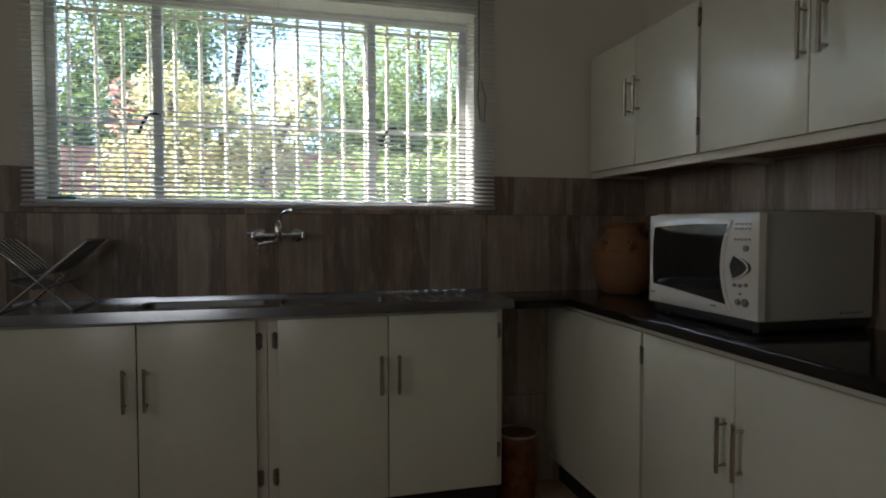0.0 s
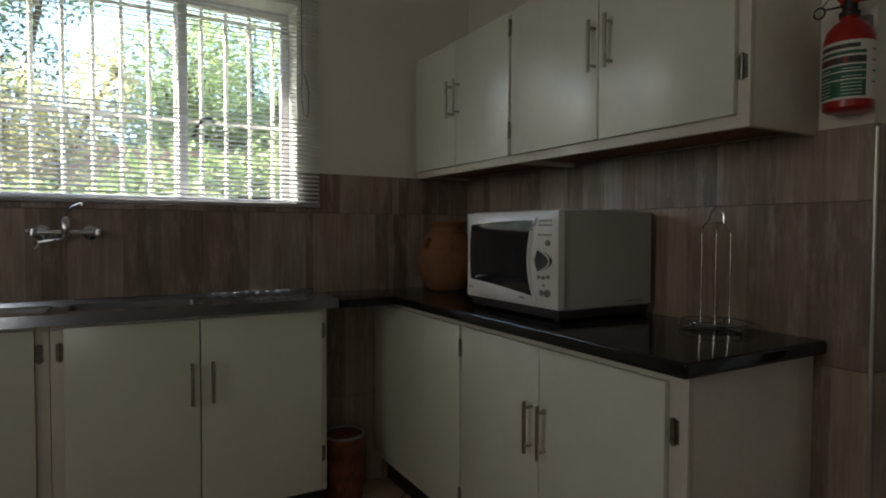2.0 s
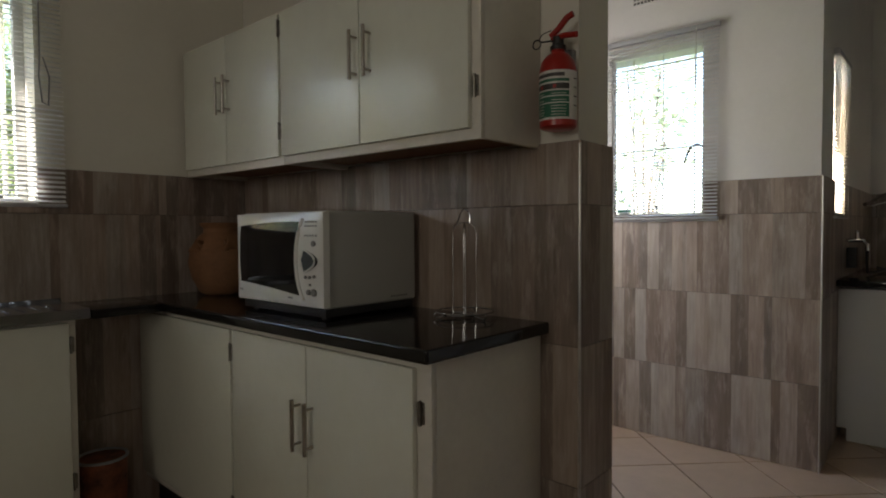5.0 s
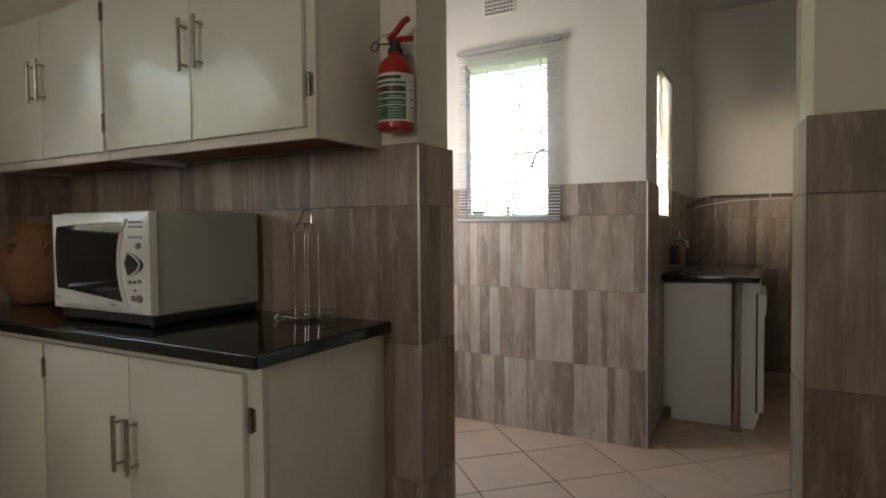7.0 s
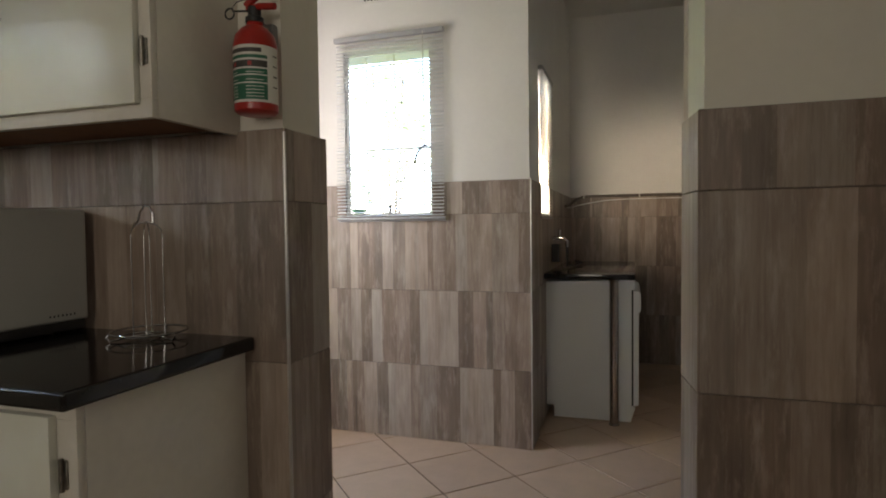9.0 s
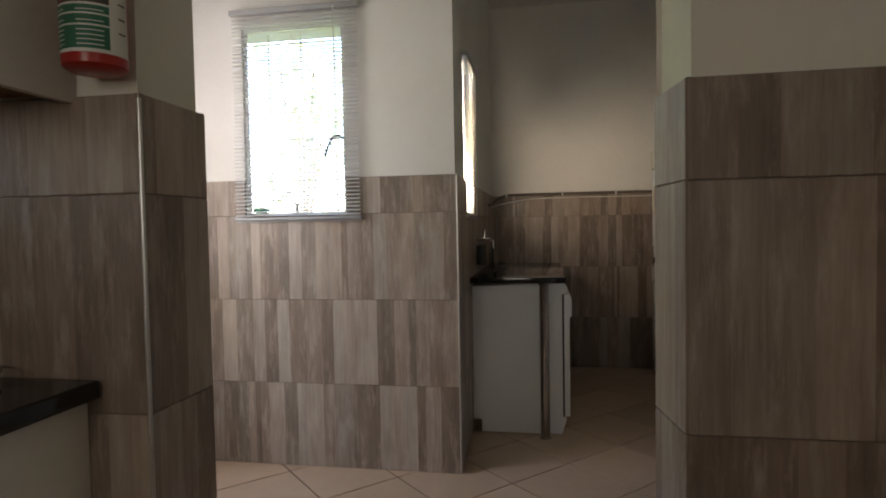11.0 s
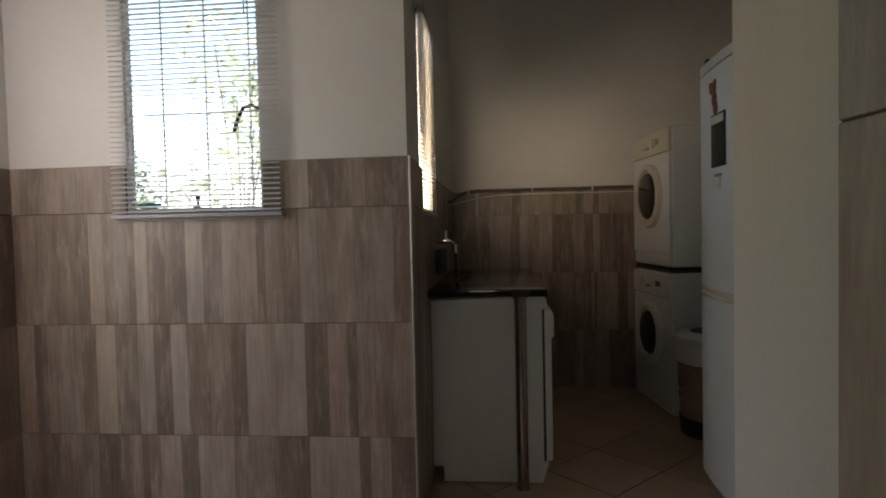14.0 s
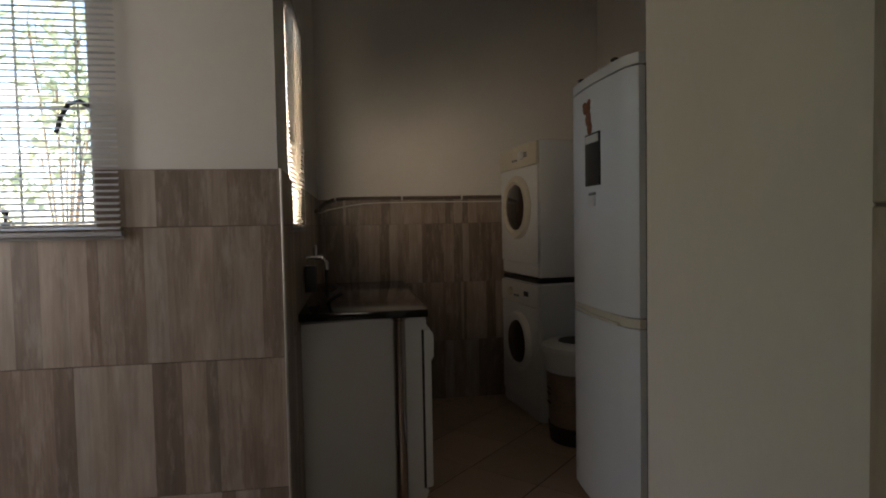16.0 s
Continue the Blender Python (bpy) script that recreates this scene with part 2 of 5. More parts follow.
def tube(bm, pts, r, sides=10, closed=False):
    """A round bar along a line of points."""
    pts = [Vector(p) for p in pts]
    rings, n = [], len(pts)
    for i, p in enumerate(pts):
        a = pts[i - 1] if (i or closed) else pts[i]
        c = pts[(i + 1) % n] if (i < n - 1 or closed) else pts[i]
        d = (c - a).normalized()
        s = d.orthogonal().normalized() if abs(d.z) > 0.95 else d.cross(Vector((0, 0, 1))).normalized()
        if abs(d.z) > 0.95:
            s = (Vector((1, 0, 0)) - d * d.x).normalized()
        w = d.cross(s)
        rings.append([bm.verts.new(p + r * (math.cos(k * math.tau / sides) * s + math.sin(k * math.tau / sides) * w)) for k in range(sides)])
    for i in range(n if closed else n - 1):
        a, c = rings[i], rings[(i + 1) % n]
        for k in range(sides):
            bm.faces.new((a[k], a[(k + 1) % sides], c[(k + 1) % sides], c[k]))
    if not closed:
        bm.faces.new(rings[0][::-1])
        bm.faces.new(rings[-1])
    return bm


def lathe(bm, profile, centre=(0, 0, 0), sides=32, m=None):
    """A turned shape; profile: rows of radius and height."""
    rings = []
    for r, z in profile:
        rings.append([bm.verts.new((r * math.cos(k * math.tau / sides), r * math.sin(k * math.tau / sides), z)) for k in range(sides)])
    for a, c in zip(rings, rings[1:]):
        for k in range(sides):
            bm.faces.new((a[k], a[(k + 1) % sides], c[(k + 1) % sides], c[k]))
    bm.faces.new(rings[0][::-1])
    bm.faces.new(rings[-1])
    vs = [v for ring in rings for v in ring]
    bmesh.ops.transform(bm, matrix=Matrix.Translation(centre) @ (m or Matrix.Identity(4)), verts=vs)
    return bm


def mesh_of(name, bm, material, smooth=True):
    bmesh.ops.recalc_face_normals(bm, faces=bm.faces)
    me = bpy.data.meshes.new(name)
    bm.to_mesh(me)
    bm.free()
    me.materials.append(material)
    if smooth:
        me.polygons.foreach_set("use_smooth", [True] * len(me.polygons))
        me.set_sharp_from_angle(angle=radians(38))
    return me


def part(name, bm, material, parent=None, label="", smooth=True):
    ob = new(name, mesh_of(name, bm, material, smooth))
    if parent:
        ob.parent = parent
    if label:
        ob["label"] = label
    return ob


def thing(name, label, category, base=(0, 0, 0), group="", kind="", rz=0):
    """An empty at the base of a thing; its parts are built round this base."""
    return tagged(place(new(name), base, rz), label, category, group, kind)


def place(ob, base, rz=0):
    ob.matrix_world = pose(*base, 0, 0, rz)
    return ob


def structure(name, bm, material, label, category):
    return tagged(part(name, bm, material, smooth=False), label, category, kind="structure")


def B(*a, **k):
    return box(bmesh.new(), *a, **k)


def boxes(*rows):
    bm = bmesh.new()
    for r in rows:
        box(bm, *r)
    return bm


# ---- plan ----
T = 0.42
TOP = 3.42 * T
CEIL = 3.0
PILLAR_Z = [(0.0, 0.395), (0.395, 0.815), (0.815, 3 * T), (3 * T, TOP)]
STUB_Z = [(0.0, T), (T, 2 * T), (2 * T, 3 * T), (3 * T, TOP + 0.010)]
ROWS_Z = [(0.0, T), (T, 2 * T), (2 * T, 3 * T), (3 * T, TOP)]
W1 = (-0.70, 1.045, 1.29, 2.16)
W2 = (0.97, 1.50, 1.255, 2.19)
W3 = (4.10, 4.46, 1.25, 2.10)

ground = structure("ground", B(-60, 60, -60, 60, -0.5, -0.16), mat("lawn", (0.10, 0.14, 0.035), 0.9, scale=0.8, vary=0.4, bump=0.5, fine=30), "sunlit garden lawn around the house", "ground")
floor = structure("floor", boxes((-2.15, 3.9, -1.75, 2.865, -0.158, -0.004), (3.9, 6.05, -1.75, 0.665, -0.158, -0.004)), FLOOR_GROUT, "beige ceramic tiled floor laid diagonally with dark joints", "floor")
ceiling = structure("ceiling", boxes((-2.15, 3.9, -1.75, 2.865, CEIL, CEIL + 0.12), (3.9, 6.05, -1.75, 0.665, CEIL, CEIL + 0.12)), CEILING, "plain white painted ceiling", "ceiling")


def wall_y(name, y0, y1, x0, x1, hole, label, paint=PLASTER):
    a, c, zb, zt = hole
    return structure(name, boxes((x0, a, y0, y1, -0.15, CEIL), (c, x1, y0, y1, -0.15, CEIL), (a, c, y0, y1, -0.15, zb), (a, c, y0, y1, zt, CEIL)), paint, label, "wall")


def wall_x(name, x0, x1, y0, y1, hole, label, rebate=0.0):
    """A wall across x with one opening; rebate: how much wider the opening is on the outer side."""
    a, c, zb, zt = hole
    rows = []
    for p, q, w in ((x0, x0 + 0.032, 0.0), (x0 + 0.032, x1, rebate)) if rebate else ((x0, x1, 0.0),):
        rows += [(p, q, y0, a, -0.15, CEIL), (p, q, c + w, y1, -0.15, CEIL), (p, q, a, c + w, -0.15, zb), (p, q, a, c + w, zt, CEIL)]
    return structure(name, boxes(*rows), PLASTER, label, "wall")


wall_north = wall_y("wall_north", 2.615, 2.865, -2.15, 2.118, W1, "cream plastered kitchen wall with a wide window above tiles", CREAM_PLASTER)
wall_stub = structure("wall_partition", B(1.93, 2.118, 0.777, 2.615, -0.15, CEIL), CREAM_PLASTER, "cream plastered partition with tiled lower part", "wall")
# unseen west and south walls; their openings are added to hold lamps
wall_west = wall_x("wall_west", -2.15, -1.9, -1.75, 2.615, (-0.2, 1.2, 1.2, 2.2), "plain white plastered wall with an added opening for a lamp, out of view")
WS = (-1.5, -0.4, 1.02, 2.0)
wall_south = wall_y("wall_south", -1.75, -1.6, -1.9, 6.05, WS, "plain white plastered rear wall with an added lamp opening, out of view")
def prism(pts):
    """An upright wall with any outline in plan."""
    b = bmesh.new()
    n = len(pts)
    lo, hi = ([b.verts.new((x, y, z)) for x, y in pts] for z in (-0.15, CEIL))
    b.faces.new(lo[::-1])
    b.faces.new(hi)
    for k in range(n):
        j = (k + 1) % n
        b.faces.new((lo[k], lo[j], hi[j], hi[k]))
    return b


wall_pillar = structure("wall_pillar", prism([(2.012, -1.6), (2.163, -1.6), (2.163, -0.209), (2.012, -0.229)]), CREAM_PLASTER, "cream plastered wall end with tiled lower part", "wall")
wall_passage = wall_y("wall_passage", 1.975, 2.1, 2.118, 3.68, (2.25, 3.2, 0.02, 2.15), "white plastered passage wall with a door opening")
# outer opening widened so bright outdoors stands in for a brightly lit reveal
wall_middle = wall_x("wall_middle", 3.68, 3.9, 0.435, 2.1, W2, "white plastered wall with a narrow window above strip-patterned tiles", rebate=0.16)
wall_laundry = wall_y("wall_laundry", 0.447, 0.665, 3.9, 6.05, W3, "white plastered laundry wall with a small window")
wall_east = structure("wall_east", B(5.90, 6.05, -1.6, 0.447, -0.15, CEIL), PLASTER, "white plastered back wall of the laundry above tiles", "wall")
wall_splay = structure("wall_splay", prism([(2.164, -0.199), (2.164, -0.50), (2.81, -0.50), (2.81, -0.352)]), mat("warm_grey_plaster", (0.68, 0.625, 0.57), 0.75, scale=2.5, vary=0.05, bump=0.10, fine=45), "plain warm grey plastered splayed wall beside the fridge", "wall")


# ---- windows ----
def window(name, axis, w, plane, mullions, label, bars, rim=0.035, deep=0.04):
    """A steel window set back in its opening: frame, mullions, panes, sill and burglar bars. axis: the way the glass faces."""
    a, c, zb, zt = w
    win = thing(name, label, "window", (0, 0, 0), kind="structure")

    def seg(nm, u0, u1, d0, d1, z0, z1, m, bev=0.003, lab=""):
        q = (u0, u1, d0, d1) if axis == "y" else (d0, d1, u0, u1)
        return part(nm, B(*q, z0, z1, bevel=bev), m, win, lab)

    d = plane
    seg("window_frame", a, a + rim, d, d + deep, zb + rim, zt - rim, WIN_FRAME)
    seg("window_frame", c - rim, c, d, d + deep, zb + rim, zt - rim, WIN_FRAME)
    seg("window_frame", a, c, d, d + deep, zb, zb + rim, WIN_FRAME)
    seg("window_frame", a, c, d, d + deep, zt - rim, zt, WIN_FRAME)
    edges = [a + rim, *mullions, c - rim]
    for u in mullions:
        seg("mullion", u - 0.018, u + 0.018, d - 0.004, d + 0.044, zb + rim, zt - rim, WIN_FRAME)
    for u0, u1 in zip(edges, edges[1:]):
        p = seg("pane", u0 + 0.004, u1 - 0.004, d + 0.45 * deep, d + 0.45 * deep + 0.004, zb + rim + 0.001, zt - rim - 0.001, PANE, 0)
        p.visible_shadow = False
    seg("window_sill", a, c, (d - 0.11 if axis == "y" else d - 0.018), d - 0.002, zb + 0.001, zb + 0.018, WIN_FRAME, 0.004, "white painted inner sill")
    bd = d + 0.10
    for i in range(bars):
        u = a + (i + 0.5) * (c - a) / bars
        bw = 0.0088 if bars > 6 else 0.004
        p0 = (u, bd, zb) if axis == "y" else (bd, u, zb)
        part("burglar_bar", tube(bmesh.new(), [p0, (p0[0], p0[1], zt)], bw, 8), BAR_PAINT, win, "cream painted steel bar")
    for z in (zb + 0.42 * (zt - zb), zb + 0.95 * (zt - zb)):
        hb = 0.009 if bars > 6 else 0.004
        seg("burglar_bar", a, c, bd + 0.010, bd + 0.016, z - hb, z + hb, BAR_PAINT, 0.002, "cream painted steel bar")
    return win


def catch(win, x, y, z, axis, size=1.0):
    """A curved stay handle on a casement."""
    bm = bmesh.new()
    pts = [(0.0, 0.0), (-0.02, 0.012), (-0.05, 0.005), (-0.07, -0.03), (-0.085, -0.075)]
    tube(bm, [((x + u * size, y, z + v * size) if axis == "y" else (x, y - u * size, z + v * size)) for u, v in pts], 0.0068 * size ** 0.4, 8)
    return part("window_handle", bm, BLACK_PLASTIC, win, "dark curved casement handle")


window_1 = window("window_1", "y", W1, 2.74, [-0.29, 0.60], "wide white steel casement window with upright burglar bars", 17)
catch(window_1, -0.275, 2.715, 1.66, "y")
catch(window_1, 0.72, 2.715, 1.64, "y")
window_2 = window("window_2", "x", W2, 3.694, [], "narrow white steel casement window with burglar bars", 3, 0.016, 0.018)
catch(window_2, 3.686, 0.985, 1.63, "x", 1.1)
window_3 = window("window_3", "y", W3, 0.55, [], "small white steel laundry window", 4)


HEAD = mat("blind_rail", (0.36, 0.36, 0.37), 0.45, scale=15, vary=0.08, bump=0.02)


def blind(name, axis, u0, u1, depth, z0, z1, tilt, label, pitch=0.0185, width=0.025, paint=None):
    """A venetian blind: head rail, slats, bottom rail, ladder cords and wand."""
    bl = thing(name, label, "blind", (0, 0, 0))

    def q(a, c, d0, d1):
        return (a, c, d0, d1) if axis == "y" else (d0, d1, a, c)

    part("head_rail", B(*q(u0, u1, depth - 0.014, depth + 0.014), z1 - 0.026, z1, bevel=0.002), HEAD, bl)
    part("bottom_rail", B(*q(u0, u1, depth - 0.012, depth + 0.012), z0, z0 + 0.014, bevel=0.003), HEAD, bl)
    bm = bmesh.new()
    L, n = (u1 - u0 - 0.01) / 2, 4
    rows = []
    for k in range(n + 1):
        s = -1 + 2 * k / n
        rows.append([bm.verts.new((e * L, s * width / 2, 0.0022 * (1 - s * s))) for e in (-1, 1)])
    for r0, r1 in zip(rows, rows[1:]):
        bm.faces.new((r0[0], r0[1], r1[1], r1[0]))
    me = mesh_of("slat", bm, paint or SLAT)
    count = int((z1 - z0 - 0.05) / pitch)
    for i in range(count):
        ob = new("slat", me)
        ob.parent = bl
        z = z0 + 0.024 + i * pitch
        wob = math.sin(i * 12.9898) * 1.6 + (14 if i < 0.4 * count else 0)
        ctr = ((u0 + u1) / 2, depth, z) if axis == "y" else (depth, (u0 + u1) / 2, z)
        ob.matrix_world = pose(*ctr, 0, 0, 0 if axis == "y" else -90) @ pose(0, 0, 0, tilt + wob, 0, 0)
    for f in (0.12, 0.5, 0.88):
        u = u0 + f * (u1 - u0)
        for s in (-0.0135, 0.0135):
            p0 = (u, depth + s, z0 + 0.014) if axis == "y" else (depth + s, u, z0 + 0.014)
            part("ladder_cord", tube(bmesh.new(), [p0, (p0[0], p0[1], z1 - 0.028)], 0.0008, 5), CORD, bl)
    return bl


blind_1 = blind("venetian_blind", "y", -0.735, 1.135, 2.582, 1.283, 2.26, 9, "wide pale venetian blind with open slats over the kitchen window")
bm = tube(bmesh.new(), [(1.05, 2.56, 2.22), (1.05, 2.556, 1.86), (1.045, 2.556, 1.78), (1.055, 2.556, 1.68), (1.075, 2.556, 1.67), (1.08, 2.556, 1.78), (1.06, 2.556, 1.85)], 0.003, 6)
part("pull_cord", bm, GREY_PLASTIC, blind_1, "looped grey pull cord")
blind_2 = blind("venetian_blind", "x", 0.887, 1.54, 3.645, 1.236, 2.268, 4, "narrow pale venetian blind over the passage window")
part("wand", tube(bmesh.new(), [(3.625, 1.0, 2.25), (3.625, 1.0, 1.95)], 0.003, 6), CORD, blind_2)
# beige slats, their colour darkened to offset the lamp close behind them
blind_3 = blind("venetian_blind", "y", 4.04, 4.50, 0.428, 1.235, 2.12, 4, "small beige venetian blind over the laundry window", paint=mat("darkened_beige_slat", (0.24, 0.22, 0.18), 0.45, scale=15, vary=0.08, bump=0.02))
ledge = tagged(part("tile_ledge", B(3.660, 3.668, 0.89, 1.54, 1.226, 1.234, bevel=0.002), HEAD, None), "thin metal edge strip along the window ledge", "trim", kind="structure")


# ---- kitchen units ----
def bar_handle(parent, x, y, z, length, axis):
    """Upright bar pull on two short posts. axis: the way the door faces (-x or -y)."""
    bm = bmesh.new()
    o = 0.03
    bx, by = (x - o, y) if axis == "x" else (x, y - o)
    tube(bm, [(bx, by, z - length / 2), (bx, by, z + length / 2)], 0.0062, 12)
    for s in (-1, 1):
        zz = z + s * length * 0.37
        tube(bm, [(bx, by, zz), (x, y, zz)], 0.0045, 10)
    return part("handle", bm, NICKEL, parent, "brushed metal bar handle")


def hinge(parent, x, y, z, axis, h=0.055):
    bm = bmesh.new()
    if axis == "x":
        box(bm, x - 0.003, x + 0.002, y - 0.011, y + 0.011, z - h / 2, z + h / 2, 0.001, 1)
        tube(bm, [(x - 0.005, y, z - h / 2 - 0.004), (x - 0.005, y, z + h / 2 + 0.004)], 0.0045, 8)
    else:
        box(bm, x - 0.011, x + 0.011, y - 0.003, y + 0.002, z - h / 2, z + h / 2, 0.001, 1)
        tube(bm, [(x, y - 0.005, z - h / 2 - 0.004), (x, y - 0.005, z + h / 2 + 0.004)], 0.0045, 8)
    return part("hinge", bm, HINGE, parent, "dull metal butt hinge")


# wall cabinets: one carcass a pair of doors
def wall_cabinet(y0, y1, door_edges, handles, hinges, label):
    c = thing("wall_cabinet", label, "cabinet", (1.77, (y0 + y1) / 2, 1.435), group="wall cabinets")
    panels = [("side_panel", (1.6485, 1.928, y0, y0 + 0.018, 1.435, 2.0)), ("side_panel", (1.6485, 1.928, y1 - 0.018, y1, 1.435, 2.0)),
              ("top_panel", (1.6485, 1.928, y0 + 0.018, y1 - 0.018, 1.982, 2.0)), ("back_panel", (1.915, 1.928, y0 + 0.018, y1 - 0.018, 1.459, 1.982)),
              ("rail", (1.630, 1.648, y0, y1, 1.433, 1.475)), ("stile", (1.630, 1.648, y0, y0 + 0.07, 1.475, 1.97)),
              ("stile", (1.630, 1.648, y1 - 0.06, y1, 1.475, 1.97)), ("rail", (1.630, 1.648, y0, y1, 1.97, 2.0))]
    inv = c.matrix_world.inverted()

    def add(nm, b, m, par=None, lab=""):
        ob = part(nm, b, m, par or c, lab)
        ob.matrix_parent_inverse = inv if par is None else Matrix.Identity(4)
        return ob

    for nm, q in panels:
        add(nm, B(*q, bevel=0.0015), FRAME_PAINT)
    add("bottom_panel", B(1.65, 1.915, y0 + 0.018, y1 - 0.018, 1.452, 1.458), UNDER_WOOD, None, "bare brown hardboard underside")
    for (d0, d1), hy in zip(door_edges, handles):
        d = add("door", B(1.612, 1.629, d0, d1, 1.463, 1.985, bevel=0.002), DOOR_PAINT)
        bar_handle(d, 1.612, hy, 1.742, 0.155, "x")
    for hy, hz in hinges:
        h = hinge(c, 1.628 if hy < 1 else 1.613, hy, hz, "x")
        h.matrix_parent_inverse = inv
    return c


wall_cabinet(0.905, 1.826, [(0.935, 1.377), (1.381, 1.819)], [1.325, 1.392], [(0.922, 1.575), (0.922, 1.91)], "cream painted wooden wall cabinet with two flat doors")
wall_cabinet(1.828, 2.60, [(1.835, 2.214), (2.218, 2.585)], [2.186, 2.246], [(1.827, 1.555), (1.827, 1.93)], "cream wooden wall cabinet with two doors beside the window wall")


def base_cabinet(y0, y1, door_edges, handles, hinges, label):
    c = thing("base_cabinet", label, "cabinet", (1.66, (y0 + y1) / 2, 0), group="base cabinets")
    inv = c.matrix_world.inverted()

    def add(nm, b, m, lab=""):
        ob = part(nm, b, m, c, lab)
        ob.matrix_parent_inverse = inv
        return ob

    for nm, q in [("side_panel", (1.4365, 1.915, y0, y0 + 0.018, 0.12, 0.872)), ("side_panel", (1.4365, 1.915, y1 - 0.018, y1, 0.12, 0.872)),
                  ("bottom_panel", (1.4365, 1.915, y0 + 0.018, y1 - 0.018, 0.12, 0.138)), ("rail", (1.418, 1.436, y0, y1, 0.838, 0.872)), ("rail", (1.418, 1.436, y0, y1, 0.12, 0.165)),
                  ("stile", (1.418, 1.436, y0, y0 + 0.08, 0.165, 0.838)), ("stile", (1.418, 1.436, y1 - 0.06, y1, 0.165, 0.838))]:
        add(nm, B(*q, bevel=0.0015), FRAME_PAINT)
    add("plinth", B(1.47, 1.915, y0 + 0.004, y1 - 0.004, 0.0, 0.119), BLACK_PLASTIC, "dark recessed plinth")
    for (d0, d1), hy in zip(door_edges, handles):
        d = add("door", B(1.40, 1.417, d0, d1, 0.155, 0.846, bevel=0.002), DOOR_PAINT)
        if hy:
            bar_handle(d, 1.40, hy, 0.608, 0.155, "x")
    for hy, hz in hinges:
        hinge(c, 1.416 if hy < 1 else 1.401, hy, hz, "x").matrix_parent_inverse = inv
    return c


base_cabinet(0.897, 1.822, [(0.945, 1.384), (1.388, 1.815)], [1.356, 1.417], [(0.93, 0.735), (0.93, 0.26), (1.822, 0.77), (1.822, 0.235)], "cream painted base cabinet with two flat doors and bar handles")
base_cabinet(1.824, 2.60, [(1.831, 2.588)], [None], [], "cream painted corner base cabinet in shadow")
bm = bmesh.new()
box(bm, 1.366, 1.913, 0.864, 2.60, 0.871, 0.907, 0.008, 4)
worktop = tagged(part("worktop", bm, GRANITE), "polished black granite worktop on cream base cabinets", "worktop")
worktop_2 = tagged(part("worktop", B(1.115, 1.366, 2.275, 2.60, 0.873, 0.907, bevel=0.004), GRANITE), "short black granite worktop bridging the corner gap", "worktop")


# sink unit
SY = 2.30


def sink_cabinet(x0, x1, door_edges, handles, hinges, label):
    c = thing("sink_cabinet", label, "cabinet", ((x0 + x1) / 2, 2.45, 0), group="sink cabinets")
    inv = c.matrix_world.inverted()

    def add(nm, b, m, lab=""):
        ob = part(nm, b, m, c, lab)
        ob.matrix_parent_inverse = inv
        return ob

    f0, f1 = SY + 0.018, SY + 0.036
    for nm, q in [("side_panel", (x0, x0 + 0.018, f1, 2.60, 0.15, 0.877)), ("side_panel", (x1 - 0.018, x1, f1, 2.60, 0.15, 0.877)),
                  ("bottom_panel", (x0 + 0.018, x1 - 0.018, f1, 2.60, 0.15, 0.168)), ("rail", (x0, x1, f0, f1, 0.855, 0.877)), ("rail", (x0, x1, f0, f1, 0.14, 0.185)),
                  ("stile", (x0, x0 + 0.06, f0, f1, 0.185, 0.855)), ("stile", (x1 - 0.055, x1, f0, f1, 0.185, 0.855))]:
        add(nm, B(*q, bevel=0.0015), FRAME_PAINT)
    add("plinth", B(x0 + 0.01, x1 - 0.01, SY + 0.06, 2.60, 0.0, 0.139), BLACK_PLASTIC, "dark recessed plinth")
    for (d0, d1), hx in zip(door_edges, handles):
        d = add("door", B(d0, d1, SY, SY + 0.017, 0.15, 0.864, bevel=0.002), DOOR_PAINT)
        bar_handle(d, hx, SY, 0.638, 0.152, "y")
    for hx, hz in hinges:
        hinge(c, hx, SY + 0.016, hz, "y").matrix_parent_inverse = inv
    return c


sink_cabinet(-0.73, 0.151, [(-0.700, -0.289), (-0.285, 0.112)], [-0.325, -0.258], [(0.124, 0.785), (0.124, 0.27)], "cream painted sink cabinet with two flat doors")
sink_cabinet(0.153, 1.075, [(0.190, 0.600), (0.604, 1.050)], [0.572, 0.640], [(0.179, 0.785), (0.179, 0.27), (1.058, 0.785), (1.058, 0.29)], "cream painted sink cabinet beside the dark corner gap")
sink = thing("kitchen_sink", "stainless steel double bowl sink with draining board", "sink", (0.18, 2.44, 0.878))
inv = sink.matrix_world.inverted()


